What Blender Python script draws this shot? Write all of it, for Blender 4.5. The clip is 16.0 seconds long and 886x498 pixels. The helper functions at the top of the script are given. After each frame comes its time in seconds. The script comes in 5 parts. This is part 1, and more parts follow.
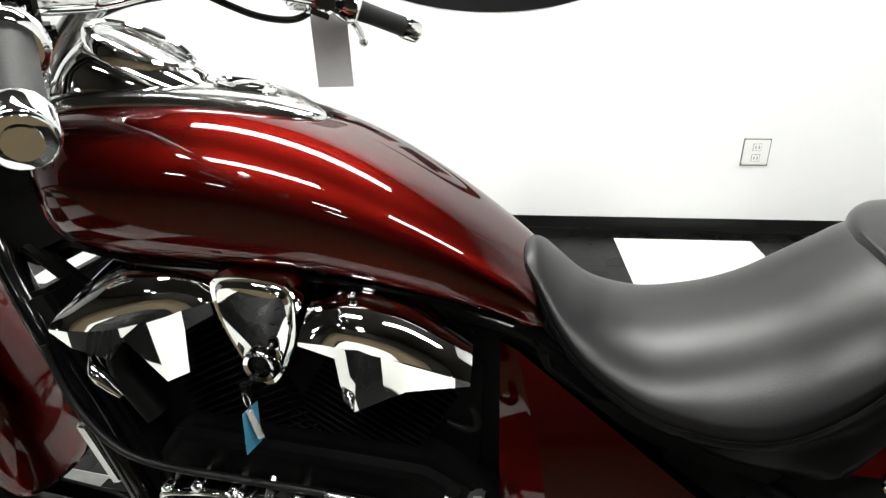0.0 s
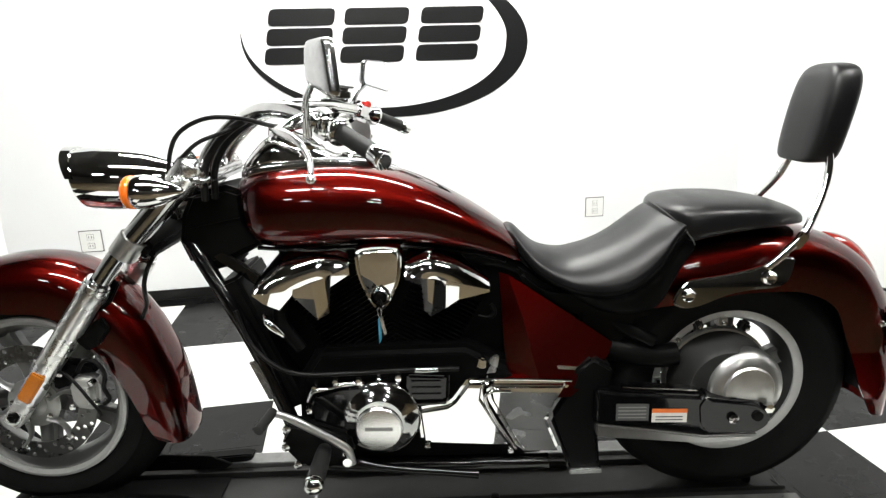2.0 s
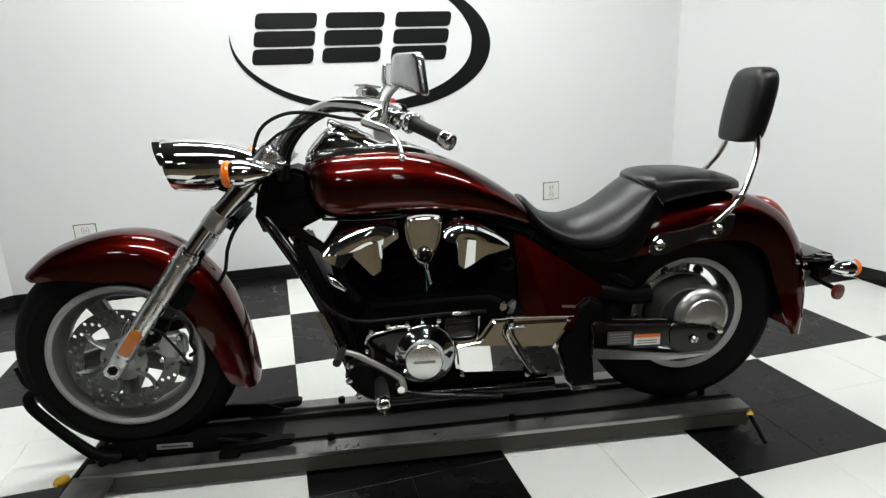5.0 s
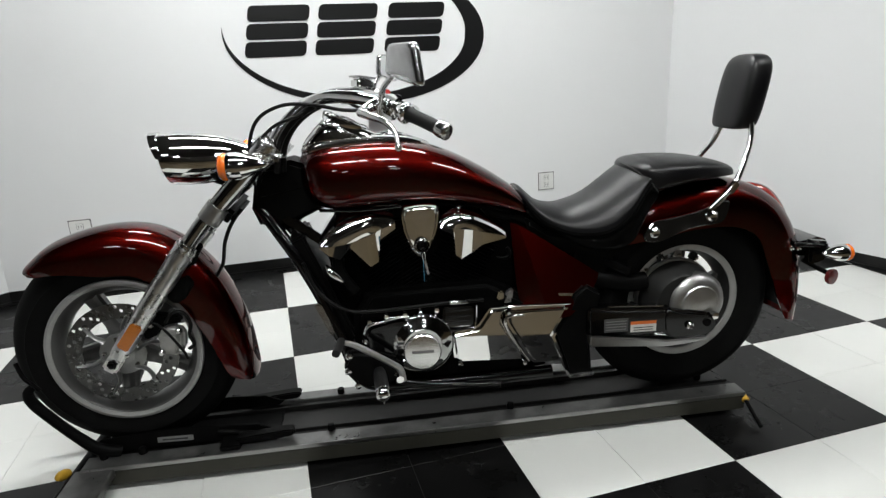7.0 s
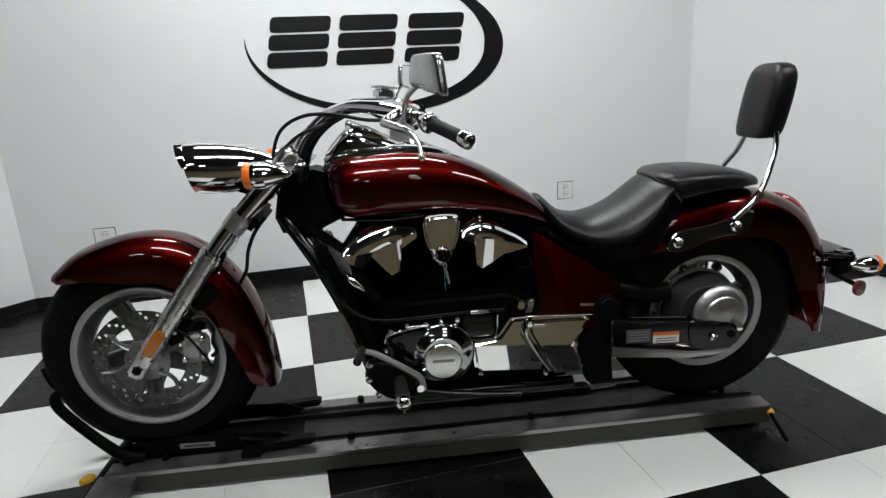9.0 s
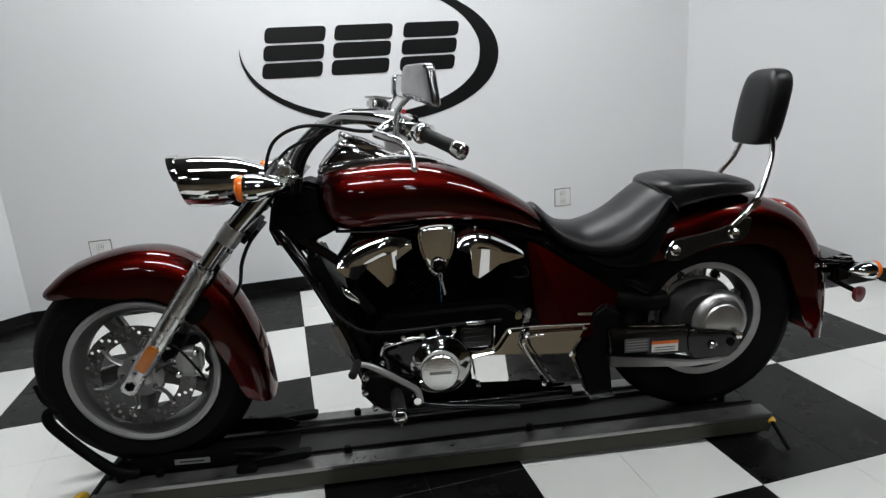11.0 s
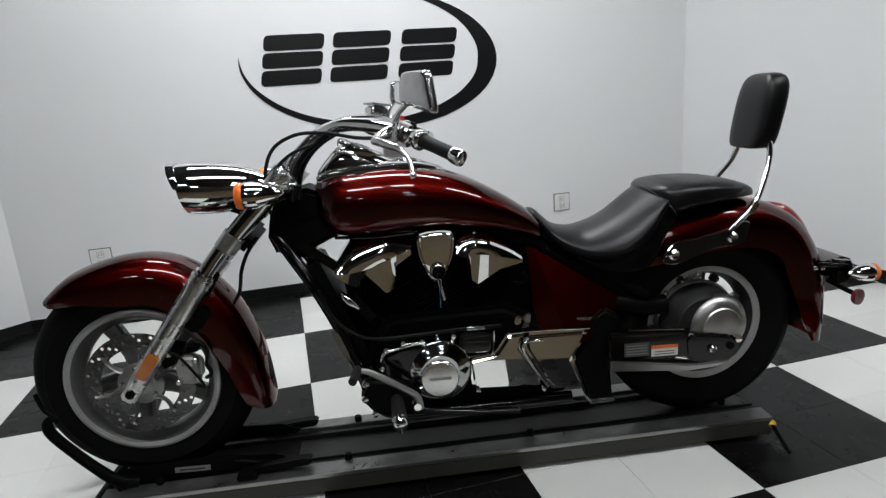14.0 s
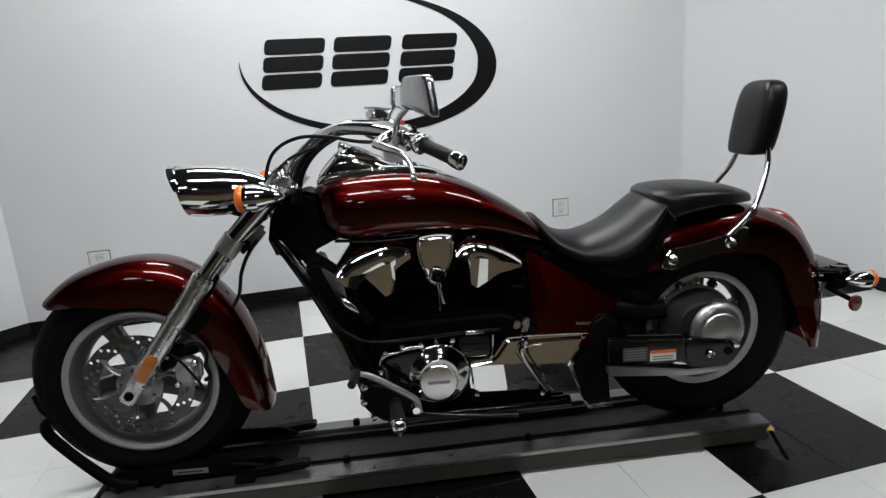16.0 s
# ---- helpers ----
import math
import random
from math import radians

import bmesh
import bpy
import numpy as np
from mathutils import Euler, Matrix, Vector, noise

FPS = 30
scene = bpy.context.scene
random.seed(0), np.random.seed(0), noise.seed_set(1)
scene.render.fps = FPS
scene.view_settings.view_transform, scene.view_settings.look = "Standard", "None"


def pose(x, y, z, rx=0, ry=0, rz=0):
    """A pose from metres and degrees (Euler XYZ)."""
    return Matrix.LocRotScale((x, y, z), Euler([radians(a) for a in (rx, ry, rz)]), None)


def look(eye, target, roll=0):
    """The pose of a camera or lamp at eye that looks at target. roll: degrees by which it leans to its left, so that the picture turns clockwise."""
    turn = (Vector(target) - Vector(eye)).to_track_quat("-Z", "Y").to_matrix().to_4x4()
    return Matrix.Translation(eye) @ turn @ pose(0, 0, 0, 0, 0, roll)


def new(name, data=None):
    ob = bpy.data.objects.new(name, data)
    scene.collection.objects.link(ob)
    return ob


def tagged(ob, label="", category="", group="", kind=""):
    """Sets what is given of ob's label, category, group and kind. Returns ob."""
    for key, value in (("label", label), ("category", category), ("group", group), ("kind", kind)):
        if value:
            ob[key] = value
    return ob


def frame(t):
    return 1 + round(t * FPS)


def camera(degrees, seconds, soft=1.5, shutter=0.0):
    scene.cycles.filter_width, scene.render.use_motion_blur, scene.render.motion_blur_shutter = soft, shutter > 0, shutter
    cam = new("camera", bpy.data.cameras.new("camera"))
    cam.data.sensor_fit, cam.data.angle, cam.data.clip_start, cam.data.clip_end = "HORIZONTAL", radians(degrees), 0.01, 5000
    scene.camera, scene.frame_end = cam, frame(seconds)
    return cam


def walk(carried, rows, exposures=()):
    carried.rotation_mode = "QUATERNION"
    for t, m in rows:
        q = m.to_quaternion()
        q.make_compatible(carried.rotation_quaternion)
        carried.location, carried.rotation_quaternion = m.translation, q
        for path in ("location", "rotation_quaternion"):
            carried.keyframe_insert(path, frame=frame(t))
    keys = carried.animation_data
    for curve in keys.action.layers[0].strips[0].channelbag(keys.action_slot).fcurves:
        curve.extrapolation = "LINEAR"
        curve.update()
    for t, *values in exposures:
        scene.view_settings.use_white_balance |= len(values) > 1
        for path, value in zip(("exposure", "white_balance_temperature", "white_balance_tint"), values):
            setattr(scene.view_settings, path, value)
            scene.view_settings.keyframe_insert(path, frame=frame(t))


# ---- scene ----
cam = camera(72.1, 16.0, soft=1.4)
PATH = [
    (0, (0.677, -0.823, 1.092), (0.505, 1.008, 0.286), -0.8),
    (0.5, (0.598, -1.0, 1.116), (0.632, 0.857, 0.342), -0.1),
    (1, (0.47, -1.193, 1.113), (0.771, 0.668, 0.446), -2.8),
    (1.5, (0.404, -1.361, 1.136), (0.686, 0.522, 0.522), -2.7),
    (2, (0.347, -1.56, 1.132), (0.632, 0.351, 0.615), -2.0),
    (2.5, (0.225, -1.686, 1.148), (0.541, 0.213, 0.606), -1.2),
    (3, (0.053, -1.747, 1.148), (0.605, 0.103, 0.624), -2.8),
    (3.5, (0.0, -1.816, 1.155), (0.533, 0.036, 0.621), -0.6),
    (4, (0.0, -1.856, 1.16), (0.496, 0.003, 0.613), -1.7),
    (4.2, (0.015, -1.86, 1.159), (0.508, 0.004, 0.63), -2.1),
    (6.5, (0.0, -1.875, 1.153), (0.505, -0.023, 0.591), -2.4),
    (7, (0.003, -1.876, 1.151), (0.514, -0.027, 0.588), -2.9),
    (7.5, (-0.002, -1.877, 1.147), (0.516, -0.031, 0.578), -2.8),
    (8, (-0.008, -1.875, 1.151), (0.484, -0.024, 0.577), -2.6),
    (8.5, (-0.009, -1.873, 1.153), (0.47, -0.015, 0.589), -3.0),
    (8.7, (-0.011, -1.874, 1.153), (0.454, -0.007, 0.608), -2.9),
    (11, (0.006, -1.859, 1.159), (0.473, 0.017, 0.648), -3.7),
    (11.5, (0.006, -1.862, 1.158), (0.462, 0.017, 0.65), -3.1),
    (12, (0.003, -1.862, 1.16), (0.455, 0.025, 0.675), -3.1),
    (12.5, (0.002, -1.864, 1.16), (0.462, 0.018, 0.665), -3.3),
    (13, (0.012, -1.862, 1.161), (0.507, 0.008, 0.652), -3.8),
    (13.5, (0.01, -1.863, 1.161), (0.491, 0.015, 0.671), -3.8),
    (14, (0.008, -1.863, 1.161), (0.477, 0.017, 0.667), -4.1),
    (14.5, (0.007, -1.866, 1.161), (0.469, 0.018, 0.672), -4.3),
    (15, (0.005, -1.866, 1.162), (0.472, 0.017, 0.679), -3.8),
    (15.5, (0.004, -1.866, 1.162), (0.478, 0.015, 0.675), -3.7),
    (16, (0.003, -1.868, 1.159), (0.479, 0.014, 0.681), -3.7),
]
EXPOSURES = [(0.0, 1.15, 6800, 10), (1.0, 1.24, 6800, 10), (2.2, 1.26, 6800, 10), (2.6, 1.09, 6800, 10), (3.0, 0.87, 6800, 8), (3.5, 0.73, 6800, 8), (4.0, 0.6, 6800, 8), (4.2, 0.56, 6750, 8), (6.5, 0.38, 6600, 10), (7.0, 0.31, 6600, 10), (8.5, 0.13, 6500, 10), (11.0, 0.02, 6450, 12), (12.5, -0.03, 6420, 12), (16.0, -0.04, 6450, 12)]
walk(cam, [(t, look(eye, target, roll)) for t, eye, target, roll in PATH], EXPOSURES)

# ---- light of the showroom ----
world = bpy.data.worlds.new("world")
scene.world = world
world.use_nodes = True
world.node_tree.nodes["Background"].inputs["Color"].default_value = (0.75, 0.78, 0.8, 1)
world.node_tree.nodes["Background"].inputs["Strength"].default_value = 0.02
LAMP_POWER = 32.5


# ---- materials ----
def material(name, color, rough=0.5, metal=0.0, coat=0.0, vary=0.0, scale=8.0, bump=0.0, bump_scale=60.0,
             rough_vary=0.0, emit=0.0, second=None, edge=0.18, per_object=0.0, coat_rough=0.03, spec=0.5):
    """Principled surface with variation at two scales, in metres of the object."""
    m = bpy.data.materials.new(name)
    m.use_nodes = True
    nt = m.node_tree
    b = nt.nodes["Principled BSDF"]
    b.inputs["Roughness"].default_value = rough
    b.inputs["Metallic"].default_value = metal
    b.inputs["Coat Weight"].default_value = coat
    b.inputs["Coat Roughness"].default_value = coat_rough
    b.inputs["Specular IOR Level"].default_value = spec
    b.inputs["Base Color"].default_value = (*color, 1)
    if emit:
        b.inputs["Emission Color"].default_value = (*color, 1)
        b.inputs["Emission Strength"].default_value = emit
    if not (vary or bump or rough_vary or per_object):
        return m
    co = nt.nodes.new("ShaderNodeTexCoord")
    big = nt.nodes.new("ShaderNodeTexNoise")
    big.inputs["Scale"].default_value = scale
    big.inputs["Detail"].default_value = 6
    big.inputs["Roughness"].default_value = 0.62
    nt.links.new(co.outputs["Object"], big.inputs["Vector"])
    fine = nt.nodes.new("ShaderNodeTexNoise")
    fine.inputs["Scale"].default_value = bump_scale
    fine.inputs["Detail"].default_value = 4
    nt.links.new(co.outputs["Object"], fine.inputs["Vector"])
    if vary or per_object:
        other = second or tuple(c * (1 - vary) for c in color)
        ramp = nt.nodes.new("ShaderNodeValToRGB")
        ramp.color_ramp.elements[0].position = 0.5 - edge
        ramp.color_ramp.elements[1].position = 0.5 + edge
        ramp.color_ramp.elements[0].color = (*other, 1)
        ramp.color_ramp.elements[1].color = (*color, 1)
        if per_object:
            info = nt.nodes.new("ShaderNodeObjectInfo")
            off = nt.nodes.new("ShaderNodeVectorMath")
            off.operation = "MULTIPLY_ADD"
            nt.links.new(info.outputs["Random"], off.inputs[0])
            off.inputs[1].default_value = (37.0, 19.0, 11.0)
            nt.links.new(co.outputs["Object"], off.inputs[2])
            nt.links.new(off.outputs[0], big.inputs["Vector"])
            hsv = nt.nodes.new("ShaderNodeHueSaturation")
            mr = nt.nodes.new("ShaderNodeMapRange")
            mr.inputs["To Min"].default_value = 1 - per_object
            mr.inputs["To Max"].default_value = 1.0
            nt.links.new(info.outputs["Random"], mr.inputs["Value"])
            nt.links.new(mr.outputs[0], hsv.inputs["Value"])
            nt.links.new(ramp.outputs["Color"], hsv.inputs["Color"])
            nt.links.new(hsv.outputs["Color"], b.inputs["Base Color"])
        else:
            nt.links.new(ramp.outputs["Color"], b.inputs["Base Color"])
        nt.links.new(big.outputs["Fac"], ramp.inputs["Fac"])
    if rough_vary:
        rr = nt.nodes.new("ShaderNodeMapRange")
        rr.inputs["From Min"].default_value, rr.inputs["From Max"].default_value = 0.3, 0.7
        rr.inputs["To Min"].default_value = max(0.0, rough - rough_vary)
        rr.inputs["To Max"].default_value = min(1.0, rough + rough_vary)
        nt.links.new(big.outputs["Fac"], rr.inputs["Value"])
        nt.links.new(rr.outputs[0], b.inputs["Roughness"])
    if bump:
        bp = nt.nodes.new("ShaderNodeBump")
        bp.inputs["Strength"].default_value = bump
        bp.inputs["Distance"].default_value = 0.002
        nt.links.new(fine.outputs["Fac"], bp.inputs["Height"])
        nt.links.new(bp.outputs["Normal"], b.inputs["Normal"])
    return m


def glass(name, color=(1, 1, 1), rough=0.02):
    m = material(name, color, rough)
    b = m.node_tree.nodes["Principled BSDF"]
    b.inputs["Transmission Weight"].default_value = 1.0
    b.inputs["IOR"].default_value = 1.45
    return m


def candy(name, color, rough):
    """Tinted metallic base under a clear coat."""
    m = bpy.data.materials.new(name)
    m.use_nodes = True
    nt = m.node_tree
    nt.nodes.remove(nt.nodes["Principled BSDF"])
    co = nt.nodes.new("ShaderNodeTexCoord")
    flake = nt.nodes.new("ShaderNodeTexNoise")
    flake.inputs["Scale"].default_value = 900
    nt.links.new(co.outputs["Object"], flake.inputs["Vector"])
    ramp = nt.nodes.new("ShaderNodeValToRGB")
    ramp.color_ramp.elements[0].position, ramp.color_ramp.elements[1].position = 0.3, 0.7
    ramp.color_ramp.elements[0].color = (*[c * 0.82 for c in color], 1)
    ramp.color_ramp.elements[1].color = (*color, 1)
    nt.links.new(flake.outputs["Fac"], ramp.inputs["Fac"])
    base = nt.nodes.new("ShaderNodeBsdfAnisotropic")
    base.distribution = "BECKMANN"
    base.inputs["Roughness"].default_value = rough
    nt.links.new(ramp.outputs["Color"], base.inputs["Color"])
    coat = nt.nodes.new("ShaderNodeBsdfAnisotropic")
    coat.inputs["Roughness"].default_value = 0.02
    coat.inputs["Color"].default_value = (0.95, 0.95, 0.95, 1)
    fresnel = nt.nodes.new("ShaderNodeFresnel")
    fresnel.inputs["IOR"].default_value = 1.45
    mix = nt.nodes.new("ShaderNodeMixShader")
    nt.links.new(fresnel.outputs[0], mix.inputs[0])
    nt.links.new(base.outputs[0], mix.inputs[1])
    nt.links.new(coat.outputs[0], mix.inputs[2])
    nt.links.new(mix.outputs[0], nt.nodes["Material Output"].inputs["Surface"])
    return m


RED = candy("candy_red_paint", (0.06, 0.0018, 0.0011), 0.42)
CHROME = material("chrome", (0.72, 0.72, 0.71), 0.025, 1.0, vary=0.05, scale=14, rough_vary=0.015)
SMOKE_CHROME = material("smoky_chrome", (0.4, 0.4, 0.395), 0.09, 1.0, vary=0.1, scale=20, rough_vary=0.03)
SOFT_CHROME = material("hazy_chrome", (0.66, 0.66, 0.65), 0.13, 1.0, vary=0.08, scale=20, rough_vary=0.04)
DARK_CHROME = material("dull_chrome", (0.5, 0.5, 0.5), 0.2, 1.0, vary=0.2, scale=30, rough_vary=0.07)
ALU = material("cast_aluminium", (0.44, 0.44, 0.43), 0.36, 1.0, vary=0.15, scale=25, bump=0.08, bump_scale=400, rough_vary=0.08)
POLISHED = material("polished_aluminium", (0.6, 0.6, 0.59), 0.25, 1.0, vary=0.04, scale=20, rough_vary=0.02)
FORK = material("satin_polished_alloy", (0.66, 0.66, 0.65), 0.28, 1.0, vary=0.06, scale=20, bump=0.03, bump_scale=300, rough_vary=0.03)
RIM = material("silver_wheel_paint", (0.135, 0.135, 0.132), 0.4, 0.6, vary=0.12, scale=18, bump=0.04, bump_scale=300)
RIM_LIP = material("bright_rim_paint", (0.38, 0.38, 0.373), 0.4, 0.5, vary=0.12, scale=30, bump=0.03, bump_scale=300)
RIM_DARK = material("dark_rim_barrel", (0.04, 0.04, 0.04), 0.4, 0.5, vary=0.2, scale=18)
DRIVE = material("dark_grey_casting", (0.014, 0.014, 0.0135), 0.5, 0.0, vary=0.25, scale=30, bump=0.08, bump_scale=400, spec=0.2)
CARRIER = material("grey_carrier_alloy", (0.3, 0.3, 0.295), 0.38, 0.85, vary=0.12, scale=30, bump=0.05, bump_scale=300)
CALIPER = material("light_grey_caliper_paint", (0.36, 0.36, 0.345), 0.42, 0.3, vary=0.15, scale=35, bump=0.06, bump_scale=300)
DISC = material("dark_brake_steel", (0.12, 0.12, 0.118), 0.28, 1.0, vary=0.08, scale=25, rough_vary=0.03)
STEEL = material("brushed_steel", (0.36, 0.36, 0.355), 0.3, 1.0, vary=0.08, scale=40, bump=0.05, bump_scale=500, rough_vary=0.03)
RAIL_SHADE = material("shaded_rail_side", (0.04, 0.039, 0.03), 0.55, 0.3, vary=0.3, scale=9, bump=0.1, bump_scale=160, rough_vary=0.1)
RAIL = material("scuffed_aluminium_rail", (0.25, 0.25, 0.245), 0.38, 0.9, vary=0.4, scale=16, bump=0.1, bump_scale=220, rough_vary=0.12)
CHANNEL = material("dark_worn_channel", (0.016, 0.016, 0.0155), 0.45, 0.5, vary=0.4, scale=12, bump=0.1, bump_scale=160)
BLACK = material("black_gloss_paint", (0.002, 0.002, 0.0022), 0.12, 0.0, 0.2, vary=0.3, scale=20, rough_vary=0.05, spec=0.25)
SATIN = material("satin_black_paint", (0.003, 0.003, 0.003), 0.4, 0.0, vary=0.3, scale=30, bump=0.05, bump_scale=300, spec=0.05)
ENGINE = material("black_engine_casting", (0.0022, 0.0022, 0.0022), 0.5, 0.0, vary=0.3, scale=40, bump=0.12, bump_scale=500, spec=0.02)
RUBBER = material("tyre_rubber", (0.0045, 0.0045, 0.0045), 0.75, 0.0, vary=0.3, scale=22, bump=0.12, bump_scale=180, spec=0.07)
GRIP = material("grip_rubber", (0.011, 0.011, 0.011), 0.6, 0.0, vary=0.2, scale=60, bump=0.15, bump_scale=500, spec=0.3)
LEATHER = material("black_vinyl", (0.003, 0.003, 0.0036), 0.36, 0.0, vary=0.18, scale=9, bump=0.1, bump_scale=520, rough_vary=0.06, spec=0.33)
PIPING = material("black_seam", (0.01, 0.01, 0.01), 0.6)
CABLE = material("black_cable_sheath", (0.004, 0.004, 0.004), 0.4, spec=0.15)
AMBER = material("amber_lens", (0.85, 0.16, 0.01), 0.18, coat=0.6, vary=0.1, scale=120)
AMBER_DULL = material("amber_reflector", (0.42, 0.12, 0.004), 0.25, coat=0.5, vary=0.2, scale=200)
RED_LENS = material("red_lens", (0.22, 0.012, 0.008), 0.15, coat=0.8, vary=0.15, scale=160)
RED_DARK = material("red_reflector", (0.13, 0.008, 0.008), 0.3, coat=0.6)
RED_SWITCH = material("red_switch", (0.5, 0.02, 0.015), 0.4)
LENS = glass("clear_lens")
MIRROR = material("mirror_glass", (0.82, 0.83, 0.84), 0.01, 1.0)
DIAL = material("dial_face", (0.1, 0.1, 0.105), 0.35, vary=0.2, scale=60)
YELLOW = material("yellow_plastic", (0.62, 0.36, 0.03), 0.5, vary=0.25, scale=50)
PAPER = material("grey_tag_card", (0.42, 0.42, 0.42), 0.6, vary=0.08, scale=30)
BLUE = material("blue_tag_plastic", (0.05, 0.25, 0.38), 0.45, vary=0.15, scale=40)
LABEL_WHITE = material("white_sticker", (0.62, 0.6, 0.57), 0.5, vary=0.08, scale=60)
LABEL_GREY = material("grey_sticker", (0.05, 0.05, 0.05), 0.45, vary=0.1, scale=60)
LABEL_PRINT = material("grey_print", (0.17, 0.17, 0.165), 0.5)
LABEL_ORANGE = material("orange_sticker", (0.6, 0.13, 0.02), 0.5)
PRINT = material("printed_bar", (0.03, 0.03, 0.03), 0.6)
WALL = material("white_wall_paint", (0.72, 0.725, 0.73), 0.6, vary=0.03, scale=1.1, bump=0.06, bump_scale=160, rough_vary=0.08)
FAR_DARK = material("unseen_wall_dark_brown", (0.02, 0.0165, 0.012), 0.7, vary=0.1, scale=1.5, bump=0.06, bump_scale=140)
TAN_FLOOR = material("tan_floor_covering", (0.068, 0.048, 0.021), 0.6, vary=0.15, scale=3.0, bump=0.1, bump_scale=90)
CEILING = material("dark_open_ceiling", (0.03, 0.029, 0.027), 0.8, vary=0.3, scale=2.0, bump=0.2, bump_scale=20)
BASE = material("black_vinyl_base", (0.006, 0.006, 0.006), 0.42, vary=0.3, scale=6, rough_vary=0.08, spec=0.3)
GROUT = material("dark_subfloor", (0.10, 0.10, 0.095), 0.8, vary=0.3, scale=10)
WHITE_TILE = material("white_vinyl_tile", (0.67, 0.675, 0.65), 0.3, vary=0.08, scale=4.0, bump=0.03, bump_scale=60, edge=0.45,
                      rough_vary=0.02, per_object=0.05)
BLACK_TILE = material("black_vinyl_tile", (0.005, 0.005, 0.005), 0.3, vary=0.5, scale=7.0, bump=0.03, bump_scale=60, edge=0.4,
                      rough_vary=0.08, per_object=0.2, spec=0.15)
DECAL = material("black_wall_vinyl", (0.006, 0.006, 0.0065), 0.3, vary=0.2, scale=5, spec=0.35)
PLATE = material("white_outlet_plastic", (0.70, 0.70, 0.68), 0.35, vary=0.04, scale=30)
SHADE_AND_SLOT = material("outlet_shade_and_slot", (0.13, 0.13, 0.128), 0.7)
HOUSING = material("white_fixture_metal", (0.75, 0.75, 0.74), 0.4)
DIFFUSER = material("light_diffuser", (0.97, 1.0, 1.0), 0.4, emit=LAMP_POWER)


# ---- mesh helpers: a geometry is a pair (verts, faces) ----
def join(*geos):
    verts, faces = [], []
    for v, f in geos:
        n = len(verts)
        verts += [tuple(p) for p in v]
        faces += [tuple(i + n for i in q) for q in f]
    return verts, faces


def moved(geo, m):
    return [tuple(m @ Vector(p)) for p in geo[0]], geo[1]


def thicken(bm, depth):
    """Give an open sheet a second face and a rim."""
    bm.normal_update()
    verts, faces = list(bm.verts), list(bm.faces)
    rim = [(e.verts[0], e.verts[1]) if e.link_loops[0].vert == e.verts[0] else (e.verts[1], e.verts[0]) for e in bm.edges if e.is_boundary]
    back = {v: bm.verts.new(v.co - v.normal * depth / 2) for v in verts}
    for v in verts:
        v.co += v.normal * depth / 2
    for f in faces:
        bm.faces.new([back[v] for v in reversed(f.verts)])
    for a, b in rim:
        bm.faces.new((b, a, back[a], back[b]))
    bmesh.ops.recalc_face_normals(bm, faces=bm.faces)


def part(name, geo, mat, parent=None, label="", angle=38, solid=0.0):
    me = bpy.data.meshes.new(name)
    me.from_pydata([tuple(p) for p in geo[0]], [], [tuple(f) for f in geo[1]])
    me.materials.append(mat)
    bm = bmesh.new()
    bm.from_mesh(me)
    bmesh.ops.recalc_face_normals(bm, faces=bm.faces)
    if solid:
        thicken(bm, solid)
    bm.to_mesh(me)
    bm.free()
    me.shade_smooth()
    me.set_sharp_from_angle(angle=radians(angle))
    ob = new(name, me)
    ob.parent = parent
    if label:
        tagged(ob, label)
    return ob


def empty(name, m=None, parent=None):
    ob = new(name)
    ob.empty_display_size = 0.1
    if m is not None:
        ob.matrix_basis = m
    ob.parent = parent
    return ob


def spline(pts, res=6, closed=False):
    """Catmull-Rom through the points."""
    p = [np.array(q, float) for q in pts]
    n = len(p)
    if n < 3:
        return p
    out = []
    for i in range(n if closed else n - 1):
        a, b, c, d = (p[(i + k) % n] if closed else p[min(max(i + k, 0), n - 1)] for k in (-1, 0, 1, 2))
        for s in range(res):
            t = s / res
            out.append(0.5 * (2 * b + (c - a) * t + (2 * a - 5 * b + 4 * c - d) * t**2 + (3 * b - a - 3 * c + d) * t**3))
    if not closed:
        out.append(p[-1])
    return out


def tube(pts, r, n=12, res=6, closed=False, flat=1.0):
    """A swept round bar; r is one radius or one for each point given; flat squeezes it along its second axis."""
    radii = [r] * len(pts) if isinstance(r, (int, float)) else list(r)
    row = spline([(*p, q) for p, q in zip(pts, radii)], res, closed)
    path = [Vector(q[:3]) for q in row]
    rad = [max(float(q[3]), 1e-4) for q in row]
    m = len(path)
    verts, faces = [], []
    up = None
    for i in range(m):
        a = path[(i - 1) % m] if (closed or i) else path[0]
        c = path[(i + 1) % m] if (closed or i < m - 1) else path[-1]
        d = (c - a).normalized()
        if up is None:
            up = Vector((0, 0, 1)) if abs(d.z) < 0.9 else Vector((1, 0, 0))
        side = d.cross(up).normalized()
        up = side.cross(d).normalized()
        for k in range(n):
            w = 2 * math.pi * k / n
            verts.append(path[i] + (side * math.cos(w) + up * math.sin(w) * flat) * rad[i])
    for i in range(m if closed else m - 1):
        for k in range(n):
            faces.append((i * n + k, i * n + (k + 1) % n, ((i + 1) % m) * n + (k + 1) % n, ((i + 1) % m) * n + k))
    if not closed:
        faces += [tuple(range(n)), tuple((m - 1) * n + k for k in reversed(range(n)))]
    return verts, faces


def rod(a, b, r, n=16):
    return tube([a, b], r, n)


